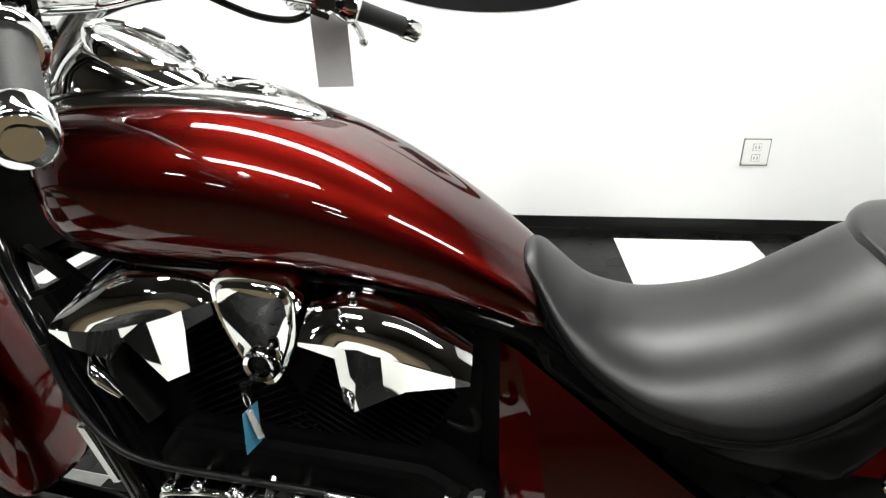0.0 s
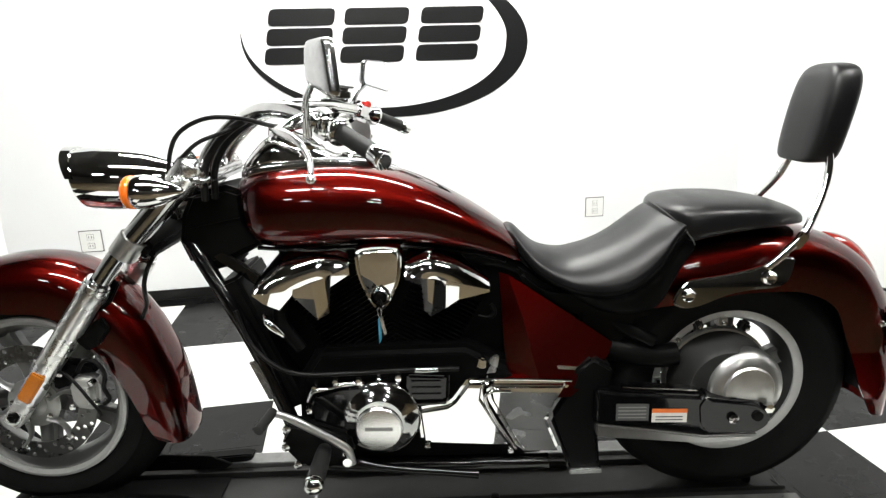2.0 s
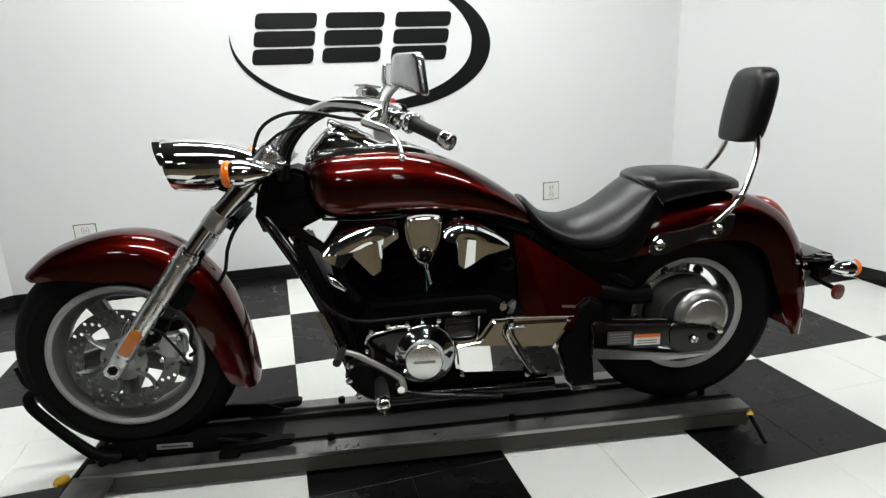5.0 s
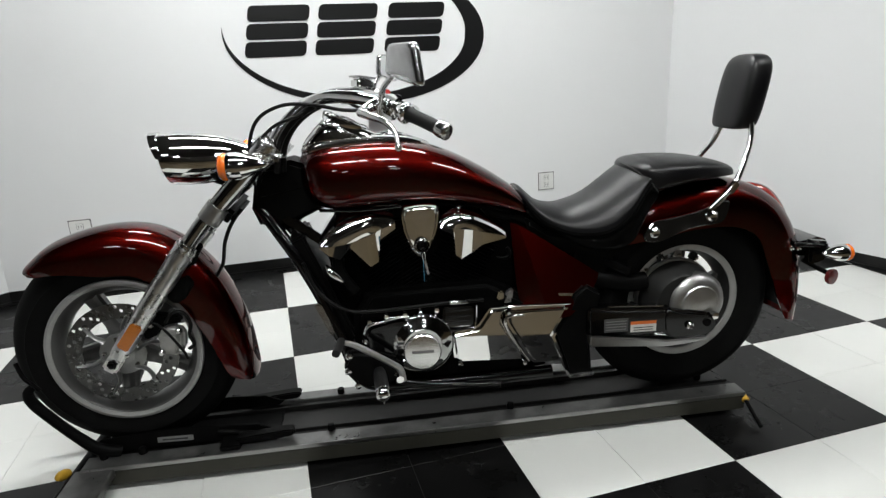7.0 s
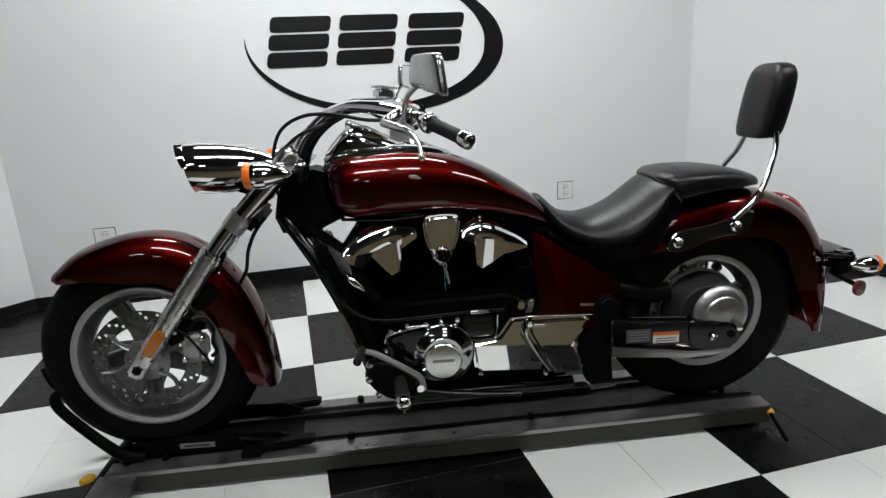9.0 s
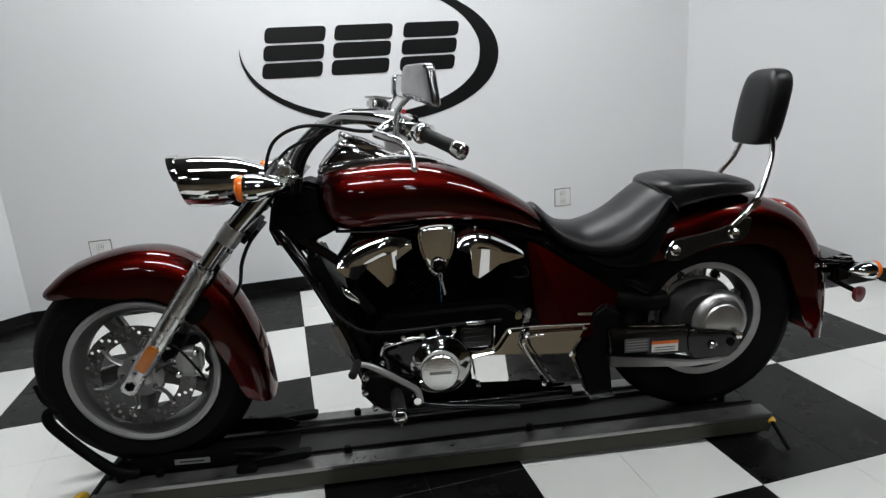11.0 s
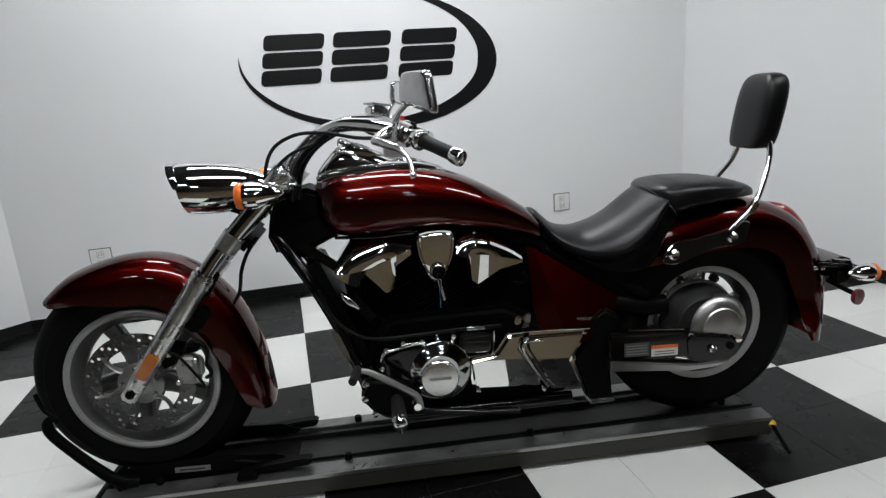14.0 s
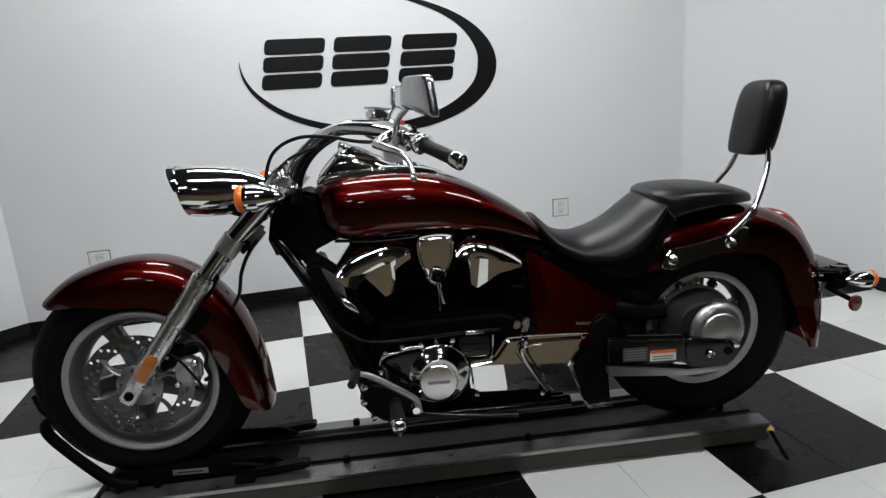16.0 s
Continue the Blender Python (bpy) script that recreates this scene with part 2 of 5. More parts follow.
def rev(profile, origin, axis, n=48, cap=True):
    """Turn a profile of (radius, height along the axis) about the axis through origin."""
    axis = Vector(axis).normalized()
    u = axis.orthogonal().normalized()
    if abs(axis.y) > 0.9:
        u = Vector((1, 0, 0)) - axis * axis.x
        u.normalize()
    w = axis.cross(u)
    o = Vector(origin)
    verts, faces = [], []
    for r, h in profile:
        for k in range(n):
            t = 2 * math.pi * k / n
            verts.append(o + axis * h + (u * math.cos(t) + w * math.sin(t)) * max(r, 1e-5))
    m = len(profile)
    for i in range(m - 1):
        for k in range(n):
            faces.append((i * n + k, i * n + (k + 1) % n, (i + 1) * n + (k + 1) % n, (i + 1) * n + k))
    if cap:
        faces += [tuple(range(n)), tuple((m - 1) * n + k for k in reversed(range(n)))]
    return verts, faces


def ring(profile, origin, axis, n=56):
    """As rev, with the profile closed on itself: wheels, tyres, rims."""
    v, f = rev(list(profile) + [profile[0]], origin, axis, n, False)
    return v, f


def loft(rings, closed=True, cap=True):
    n = len(rings[0])
    verts = [tuple(p) for r in rings for p in r]
    faces = []
    for i in range(len(rings) - 1):
        for k in range(n if closed else n - 1):
            faces.append((i * n + k, i * n + (k + 1) % n, (i + 1) * n + (k + 1) % n, (i + 1) * n + k))
    if cap and closed:
        faces += [tuple(range(n)), tuple((len(rings) - 1) * n + k for k in reversed(range(n)))]
    return verts, faces


def dome(outline, levels):
    """A cover in the plane of the motorcycle's side: outline of (b, z); levels of (scale about the middle, left offset)."""
    pts = np.array(outline, float)
    c = pts.mean(0)
    return loft([[(c[0] + (p[0] - c[0]) * s, -left, c[1] + (p[1] - c[1]) * s) for p in pts] for s, left in levels])


def bevelled(bm, width, segments=2, angle=40):
    es = [e for e in bm.edges if len(e.link_faces) == 2 and e.calc_face_angle(0) > radians(angle)]
    if width:
        bmesh.ops.bevel(bm, geom=es, offset=width, segments=segments, affect="EDGES", clamp_overlap=True)
    bm.verts.index_update()
    geo = [tuple(v.co) for v in bm.verts], [tuple(v.index for v in f.verts) for f in bm.faces]
    bm.free()
    return geo


def prism(outline, left0, left1, bevel=0.004, segments=2):
    """Outline of (b, z) given depth from one left offset to another."""
    bm = bmesh.new()
    low = [bm.verts.new((b, -left0, z)) for b, z in outline]
    top = [bm.verts.new((b, -left1, z)) for b, z in outline]
    n = len(low)
    bm.faces.new(low)
    bm.faces.new(list(reversed(top)))
    for i in range(n):
        bm.faces.new((low[i], low[(i + 1) % n], top[(i + 1) % n], top[i]))
    bmesh.ops.recalc_face_normals(bm, faces=bm.faces)
    return bevelled(bm, bevel, segments)


def box(center, size, bevel=0.004, m=None, segments=2):
    bm = bmesh.new()
    bmesh.ops.create_cube(bm, size=1.0, matrix=Matrix.Diagonal((*size, 1)))
    geo = bevelled(bm, min(bevel, min(size) * 0.45), segments)
    place = Matrix.Translation(center) @ (m if m is not None else Matrix())
    return moved(geo, place)


def L(b, left, z):
    return (b, -left, z)


def side_ring(b, top, low, half, n=36, ptop=0.85, plow=0.75, mid=0.42):
    """A closed cross-section across the motorcycle: rounded top, fuller flanks, narrower keel."""
    zm = low + (top - low) * mid
    out = []
    for k in range(n):
        a = 2 * math.pi * k / n
        s, c = math.sin(a), math.cos(a)
        y = half * math.copysign(abs(s) ** 0.8, s)
        z = zm + ((top - zm) * abs(c) ** ptop if c >= 0 else -(zm - low) * abs(c) ** plow)
        out.append((b, y, z))
    return out


def stations(rows, res=5, smooth=0):
    got = [np.array(r, float) for r in spline(rows, res)]
    for _ in range(smooth):
        got = got[:1] + [(a + 2 * b + c) / 4 for a, b, c in zip(got, got[1:], got[2:])] + got[-1:]
    return [tuple(float(x) for x in r) for r in got]

# ---- the room ----
S = 0.61                      # one square of the chequered floor, four 12-inch tiles
BACK = 1.93                   # the wall with the sign
HEIGHT = 3.2
CORNERS = [(-1.5, BACK), (2.76, BACK), (3.12, 0.42), (3.55, -1.4), (6.0, -1.4), (6.0, -8.0), (-6.0, -8.0), (-6.0, -1.82)]


def slab(outline, z0, z1):
    n = len(outline)
    verts = [(x, y, z0) for x, y in outline] + [(x, y, z1) for x, y in outline]
    faces = [tuple(range(n)), tuple(n + k for k in reversed(range(n)))]
    faces += [(k, (k + 1) % n, n + (k + 1) % n, n + k) for k in range(n)]
    return verts, faces


def wall_strip(a, b, thick, z0, z1, lap=0.0):
    """A wall from a to b whose inner face lies on the line ab; the room is to the right of a to b."""
    a, b = Vector(a), Vector(b)
    d = (b - a).normalized()
    out = Vector((-d.y, d.x)) * thick
    a, b = a - d * lap, b + d * lap
    return slab([tuple(a), tuple(b), tuple(b + out), tuple(a + out)], z0, z1)


WALLS = ["wall_north", "wall_north_east", "wall_east", "wall_return_east", "wall_far_east", "wall_south", "wall_west", "wall_north_west"]
for k, wall_name in enumerate(WALLS):
    a, b = CORNERS[k], CORNERS[(k + 1) % len(CORNERS)]
    # unseen walls behind the camera, coloured near-black so chrome mirrors a dim room
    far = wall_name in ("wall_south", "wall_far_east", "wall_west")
    w = part(wall_name, wall_strip(a, b, 0.12, -0.05, HEIGHT), FAR_DARK if far else WALL)
    tagged(w, "unseen far wall, darkened for the reflections" if far else "smooth white painted showroom wall", "wall", kind="structure")
    d = (Vector(b) - Vector(a)).normalized()
    side = Vector((-d.y, d.x))
    ia, ib = Vector(a) - side * 0.006, Vector(b) - side * 0.006
    base = part("baseboard", join(wall_strip(ia, ib, 0.0055, 0.0, 0.068), wall_strip(ia - side * 0.006, ib - side * 0.006, 0.006, 0.0, 0.012)), BASE)
    tagged(base, "black vinyl cove base along the wall", "baseboard", kind="structure")

ceiling = part("ceiling", slab(CORNERS, HEIGHT + 0.002, HEIGHT + 0.1), CEILING)
tagged(ceiling, "dark painted open ceiling", "ceiling", kind="structure")

floor = part("floor", slab(CORNERS, -0.1, -0.0035), GROUT)
tagged(floor, "black and white chequered vinyl tile floor", "floor", kind="structure")


def fixture(x, y, yaw=0.0, length=1.22):
    """A surface-mounted fluorescent fitting with a wrap-round diffuser."""
    lamp = empty("ceiling_light", pose(x, y, HEIGHT, 0, 0, yaw))
    part("housing", box((0, 0, -0.02), (length, 0.3, 0.036), 0.006), HOUSING, lamp)
    arc = [(0.135 * math.cos(a), -0.039 - 0.05 * math.sin(a) ** 0.6) for a in [math.pi * k / 10 for k in range(11)]]
    part("diffuser", loft([[(e * length * 0.49, yy, zz) for yy, zz in arc] for e in (-1, 1)]), DIFFUSER, lamp)
    for e in (-0.495, 0.495):
        part("end_cap", box((length * e, 0, -0.06), (0.01, 0.29, 0.075), 0.003), HOUSING, lamp)
    return tagged(lamp, "white fluorescent ceiling light with a wrap-round diffuser", "ceiling light", "ceiling lights")


fixture(0.45, 0.85, length=2.44)
fixture(-0.2, -1.4, length=2.0)
fixture(2.3, -1.4)
for row_y in (-4.3, -6.6):
    for row_x in (-3.0, 0.6):
        fixture(row_x, row_y, length=0.61)


# ---- wall sign: dark oval sweep and three slanted slotted blocks ----
def flat_shape(outer, holes, y0, y1):
    """A thin vinyl shape on the back wall from outlines of (x, z), with slots cut through it."""
    bm = bmesh.new()
    loops = [outer, *holes]
    edges = []
    for loop in loops:
        vs = [bm.verts.new((x, y0, z)) for x, z in loop]
        edges += [bm.edges.new((vs[i], vs[(i + 1) % len(vs)])) for i in range(len(vs))]
    bmesh.ops.triangle_fill(bm, use_beauty=True, use_dissolve=False, edges=edges)
    got = bmesh.ops.extrude_face_region(bm, geom=list(bm.faces))
    for v in got["geom"]:
        if isinstance(v, bmesh.types.BMVert):
            v.co.y = y1
    return bevelled(bm, 0)


def rounded(corners, r, n=5):
    """A polygon with its corners rounded off; r is one radius or one for each corner."""
    out = []
    m = len(corners)
    rs = [r] * m if isinstance(r, (int, float)) else r
    for i in range(m):
        p, a, b = (Vector(corners[k % m]) for k in (i, i - 1, i + 1))
        u, w = (a - p).normalized(), (b - p).normalized()
        s, e = p + u * rs[i], p + w * rs[i]
        for k in range(n + 1):
            t = k / n
            out.append(tuple(s * (1 - t) ** 2 + p * 2 * t * (1 - t) + e * t * t))
    return out


sign = empty("wall_sign", Matrix.Translation((0.63, BACK, 1.379)))
YS = (-0.0035, -0.0005)


def crescent(cx, cz, ax, az, start, stop, n=90):
    outer, inner = [], []
    for k in range(n + 1):
        t = k / n
        w = radians(start + (stop - start) * t)
        thick = float(np.interp(start + (stop - start) * t, (176, 190, 210, 235, 255, 290, 330, 360, 385, 405, 425, 448), (0.002, 0.016, 0.034, 0.048, 0.058, 0.088, 0.116, 0.126, 0.1, 0.066, 0.036, 0.003)))
        c, s = math.cos(w), math.sin(w)
        outer.append((cx + ax * c, cz + az * s))
        inner.append((cx + (ax - thick) * c, cz + (az - thick * 0.75) * s))
    return outer + inner[::-1]


part("oval_sweep", flat_shape([(x * 0.9994 + z * 0.0349, z * 0.9994 - x * 0.0349) for x, z in crescent(-0.018, 0.0, 0.778, 0.405, 176, 448)], [], *YS), DECAL, sign, "black oval sweep, thin at its ends")
SLANT = 0.19
for x0 in (-0.69, -0.294, 0.117):
    for z0, w0, w1 in ((-0.109, 0.0, 0.345), (-0.012, 0.0, 0.345), (0.085, 0.0, 0.345)):
        h = 0.086
        bar = rounded([(x0 + x + SLANT * (z0 + 0.109 + z), z0 + z) for x, z in ((w0, 0), (w1, 0), (w1, h), (w0, h))], 0.03)
        part("sign_bar", flat_shape(bar, [], *YS), DECAL, sign, "slanted plain black bar")
tagged(sign, "large black vinyl oval sign on the white wall", "wall sign")


def outlet(x, z):
    o = empty("wall_outlet", Matrix.Translation((x, BACK, z)))
    # larger dark sheets behind plate and sockets stand in for their shadow lines
    part("plate_shadow", box((0, -0.001, 0), (0.118, 0.004, 0.122), 0.001), SHADE_AND_SLOT, o)
    part("cover_plate", box((0, -0.005, 0), (0.108, 0.008, 0.112), 0.003), PLATE, o)
    for dz in (-0.024, 0.024):
        part("socket_shadow", box((0, -0.009, dz), (0.0365, 0.0022, 0.0325), 0.001), SHADE_AND_SLOT, o)
        s = part("socket", box((0, -0.0098, dz), (0.034, 0.003, 0.03), 0.0012), PLATE, o)
        part("slot", join(box((-0.007, -0.0112, dz), (0.004, 0.002, 0.014), 0.0004), box((0.007, -0.0112, dz), (0.004, 0.002, 0.014), 0.0004)), SHADE_AND_SLOT, s)
    return tagged(o, "white double wall outlet with a dark outline", "outlet", "wall outlets")


outlet(1.815, 0.385)
outlet(-1.072, 0.378)

# ---- the low lift under the motorcycle ----
YAW = -8.5
STAND = pose(-0.477, 0.044, 0, 0, 0, YAW)     # front axle's foot; x runs to the tail, -y is the left side

lift = empty("motorcycle_lift", STAND)


def bar_box(b0, b1, l0, l1, z0, z1, bevel=0.003):
    return box(((b0 + b1) / 2, -(l0 + l1) / 2, (z0 + z1) / 2), (b1 - b0, abs(l1 - l0), z1 - z0), bevel)


for l0, l1, face in ((0.105, 0.168, 0.1695), (-0.158, -0.106, -0.1595)):
    rail = part("rail", bar_box(-0.14, 1.948, l0, l1, 0.066, 0.08, 0.002), RAIL, lift, "scuffed aluminium side rail")
    # the shade on the rail's upright face is put into its colour
    part("rail_side", bar_box(-0.14, 1.946, face - math.copysign(0.006, face), face, 0.018, 0.0655, 0.0015), RAIL_SHADE, rail, "rail side with its olive-grey shade in the colour")
    part("rail_edge", bar_box(-0.139, 1.947, face - math.copysign(0.004, face), face + math.copysign(0.001, face), 0.0665, 0.0795, 0.001), STEEL, rail, "bare bright rail edge")
    part("rail_web", bar_box(-0.13, 1.94, min(abs(l0), abs(l1)) * math.copysign(1, face) - math.copysign(0.032, face), min(abs(l0), abs(l1)) * math.copysign(1, face) - math.copysign(0.001, face), 0.05, 0.068, 0.002), CHANNEL, rail, "dark inner web")
part("channel", bar_box(-0.13, 1.94, -0.076, 0.072, 0.046, 0.058, 0.002), CHANNEL, lift, "dark worn wheel channel")
for l0, l1 in ((0.066, 0.0715), (-0.0755, -0.07)):
    part("channel_lip", bar_box(-0.13, 1.94, l0, l1, 0.0585, 0.076, 0.001), CHANNEL, lift)
for b in (0.1, 0.95, 1.75):
    part("under_beam", bar_box(b, b + 0.06, -0.12, 0.12, 0.002, 0.052, 0.003), SATIN, lift, "black cross beam under the rails")
part("under_frame", bar_box(0.0, 1.9, -0.05, 0.045, 0.001, 0.04, 0.003), SATIN, lift, "black under-frame")
bolt_head = rev([(0.0001, 0.0), (0.0115, 0.0), (0.0125, 0.003), (0.0125, 0.013), (0.0105, 0.019), (0.0001, 0.021)], (0, 0, 0), (0, 0, 1), 12)
for b, l in ((0.585, 0.104), (1.165, 0.1), (0.61, -0.121), (1.86, 0.02), (-0.09, 0.118), (0.02, 0.112), (1.2, -0.12)):
    part("bolt", moved(bolt_head, Matrix.Translation((b, -l, 0.0585 if abs(l) < 0.07 else 0.0803))), SATIN, lift, "black rubber stop bolt")

# front cross foot with its yellow knob
part("cross_foot", join(prism([(-0.16, 0.074), (-0.045, 0.074), (-0.045, 0.05), (-0.16, 0.05)], 0.158, 0.42, 0.003),
                        prism([(-0.16, 0.049), (-0.15, 0.05), (-0.15, 0.002), (-0.16, 0.002)], 0.16, 0.42, 0.001)), RAIL, lift, "grey steel cross foot")
part("foot_bar", rod(L(-0.175, -0.2, 0.03), L(-0.185, 0.3, 0.03), 0.016), SATIN, lift, "black tubular foot bar")
part("knob", rev([(0.001, 0), (0.012, 0.002), (0.016, 0.012), (0.015, 0.035), (0.009, 0.048), (0.001, 0.05)], L(-0.2, 0.115, 0.045), (-0.2, -0.9, 0.3), 18), YELLOW, lift, "yellow plastic knob")

# rear release rod with its yellow grip
part("release_rod", tube([L(1.93, 0.02, 0.052), L(1.957, 0.12, 0.056), L(1.947, 0.17, 0.052), L(1.94, 0.27, 0.012)], 0.007, 10), SATIN, lift)
part("rod_grip", tube([L(1.953, 0.14, 0.0545), L(1.95, 0.155, 0.053), L(1.947, 0.172, 0.0515), L(1.946, 0.176, 0.05)], [0.009, 0.0125, 0.012, 0.009], 14), YELLOW, lift, "yellow plastic rod grip")
part("rear_bracket", prism([(1.86, 0.052), (1.945, 0.052), (1.965, 0.03), (1.95, 0.018), (1.87, 0.03)], -0.03, 0.1, 0.003), SATIN, lift)

# ---- wheel chock on the lift ----
chock = empty("wheel_chock", STAND)
for s in (1, -1):
    part("side_plate", prism([(-0.13, 0.0805), (0.40, 0.0805), (0.42, 0.094), (0.36, 0.122), (0.12, 0.138), (-0.1, 0.128), (-0.14, 0.1)], 0.084 * s, 0.092 * s, 0.002), SATIN, chock)
    part("front_hoop", tube([L(-0.045, 0.1 * s, 0.088), L(-0.1, 0.116 * s, 0.114), L(-0.15, 0.12 * s, 0.166), L(-0.203, 0.12 * s, 0.23), L(-0.244, 0.12 * s, 0.288), L(-0.25, 0.12 * s, 0.322), L(-0.235, 0.115 * s, 0.338)], [0.018, 0.0175, 0.016, 0.0155, 0.0155, 0.015, 0.011], 12), SATIN, chock)
    part("stop_rod", tube([L(-0.222, 0.112 * s, 0.322), L(-0.24, 0.112 * s, 0.345), L(-0.258, 0.11 * s, 0.368), L(-0.272, 0.105 * s, 0.412)], 0.0065, 10), SATIN, chock)
    part("guide_arm", prism([(0.30, 0.084), (0.455, 0.09), (0.475, 0.096), (0.478, 0.112), (0.45, 0.114), (0.30, 0.104)], 0.098 * s, 0.135 * s, 0.004), SATIN, chock)
    part("arm_stay", tube([L(0.24, 0.09 * s, 0.112), L(0.33, 0.1 * s, 0.1), L(0.40, 0.118 * s, 0.1), L(0.47, 0.128 * s, 0.105)], 0.009, 10), SATIN, chock)
part("base_plate", bar_box(-0.12, 0.42, -0.083, 0.083, 0.0585, 0.064, 0.002), SATIN, chock)
part("name_plate", prism([(0.06, 0.098), (0.165, 0.094), (0.166, 0.112), (0.061, 0.116)], 0.0922, 0.0945, 0.0008), STEEL, chock, "small bare metal maker's plate")
part("plate_print", prism([(0.075, 0.104), (0.15, 0.101), (0.15, 0.106), (0.075, 0.109)], 0.0946, 0.0952, 0.0), PRINT, chock)
part("foot_block", bar_box(0.255, 0.315, 0.085, 0.158, 0.0805, 0.096, 0.003), SATIN, chock)
tagged(chock, "black steel wheel chock holding the front tyre", "wheel chock")
tagged(lift, "low two-rail motorcycle lift with scuffed aluminium rails", "motorcycle lift")

# ---- the motorcycle ----
bike = empty("motorcycle", STAND)
tagged(bike, "dark red cruiser motorcycle with chrome engine covers, clamped on the lift", "motorcycle")
FA = (0.006, 0.0, 0.394)        # front axle
RA = (1.763, 0.0, 0.381)      # rear axle
LEFT = (0, -1, 0)


def tyre_profile(r, half, rim):
    rows = [(rim - 0.004, -half * 0.72), (rim + 0.015, -half * 0.86), (rim + (r - rim) * 0.45, -half * 1.0), (r - 0.052, -half * 0.94),
            (r - 0.026, -half * 0.7), (r - 0.009, -half * 0.4), (r, -half * 0.14)]
    row = [tuple(float(x) for x in q) for q in spline(rows, 3)]
    # two shallow grooves round the crown
    crown = [(r, -half * 0.14), (r - 0.005, -half * 0.12), (r - 0.005, -half * 0.06), (r, -half * 0.04)]
    whole = row[:-1] + crown
    return whole + [(q, -h) for q, h in reversed(whole)]


def wheel(name, center, r_tyre, half, r_rim, spokes, label, turn, lip, lip_mat, rim_mat):
    w = part(name, ring([(r_rim - 0.018, -0.05), (r_rim - 0.006, -0.056), (r_rim, -0.053), (r_rim + 0.003, -0.045), (r_rim - 0.012, -0.036),
                         (r_rim - 0.034, -0.012), (r_rim - 0.034, 0.012), (r_rim - 0.012, 0.036), (r_rim + 0.003, 0.045), (r_rim, 0.053),
                         (r_rim - 0.006, 0.056), (r_rim - 0.018, 0.05), (r_rim - 0.04, 0.012), (r_rim - 0.04, -0.012)], center, LEFT, 72), rim_mat, bike, label)
    part("rim_lip", ring([(r_rim - lip, 0.05), (r_rim - lip, 0.055), (r_rim - 0.004, 0.0595), (r_rim + 0.004, 0.057), (r_rim + 0.006, 0.05)], center, LEFT, 72), lip_mat, w, "bright machined rim lip")
    part("tyre", ring(tyre_profile(r_tyre, half, r_rim), center, LEFT, 80), RUBBER, w, "black road tyre")
    part("hub", rev([(0.001, -0.06), (0.03, -0.06), (0.05, -0.045), (0.056, -0.02), (0.056, 0.02), (0.05, 0.045), (0.03, 0.06), (0.001, 0.06)], center, LEFT, 32), RIM, w)
    for k in range(spokes):
        a0 = 2 * math.pi * k / spokes + turn
        rings = []
        for q, wide, deep, lean in ((0.045, 0.034, 0.026, 0.0), (0.085, 0.026, 0.021, 0.02), (r_rim * 0.62, 0.023, 0.018, 0.05), (r_rim * 0.8, 0.026, 0.018, 0.06), (r_rim - 0.033, 0.038, 0.021, 0.06)):
            ca, sa = math.cos(a0 + lean), math.sin(a0 + lean)
            rings.append([(center[0] + q * ca - u * sa, -v, center[2] + q * sa + u * ca) for u, v in
                          ((-wide, -deep * 0.6), (-wide, deep * 0.6), (-wide * 0.7, deep), (-wide * 0.15, deep * 0.6), (wide * 0.15, deep * 0.6), (wide * 0.7, deep), (wide, deep * 0.6), (wide, -deep * 0.6), (wide * 0.5, -deep), (-wide * 0.5, -deep))])
        part("spoke", loft(rings), RIM, w)
    return w


front_wheel = wheel("front_wheel", FA, 0.327, 0.06, 0.219, 5, "silver cast front wheel", 0.715, 0.014, RIM_LIP, RIM)
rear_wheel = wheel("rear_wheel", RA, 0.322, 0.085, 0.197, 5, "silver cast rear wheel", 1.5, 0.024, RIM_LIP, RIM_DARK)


# ---- front brake ----
def disc(center, left, r0, r1, holes):
    """A drilled brake disc, as a flat ring with round holes cut through it."""
    bm = bmesh.new()
    def loop(cx, cz, r, n):
        vs = [bm.verts.new((cx + r * math.cos(2 * math.pi * k / n), -left, cz + r * math.sin(2 * math.pi * k / n))) for k in range(n)]
        return [bm.edges.new((vs[k], vs[(k + 1) % n])) for k in range(n)]
    edges = loop(center[0], center[2], r1, 72) + loop(center[0], center[2], r0, 48)
    for k in range(holes):
        a = 2 * math.pi * k / holes
        q = r0 + (r1 - r0) * (0.24, 0.52, 0.8)[k % 3]
        edges += loop(center[0] + q * math.cos(a), center[2] + q * math.sin(a), 0.0056, 8)
    bmesh.ops.triangle_fill(bm, use_beauty=True, use_dissolve=False, edges=edges)
    keep = []
    for f in list(bm.faces):
        c = f.calc_center_median()
        if math.hypot(c.x - center[0], c.z - center[2]) < r0 * 0.985:
            keep.append(f)
    if keep:
        bmesh.ops.delete(bm, geom=keep, context="FACES")
    got = bmesh.ops.extrude_face_region(bm, geom=list(bm.faces))
    for v in got["geom"]:
        if isinstance(v, bmesh.types.BMVert):
            v.co.y -= 0.004
    return bevelled(bm, 0)


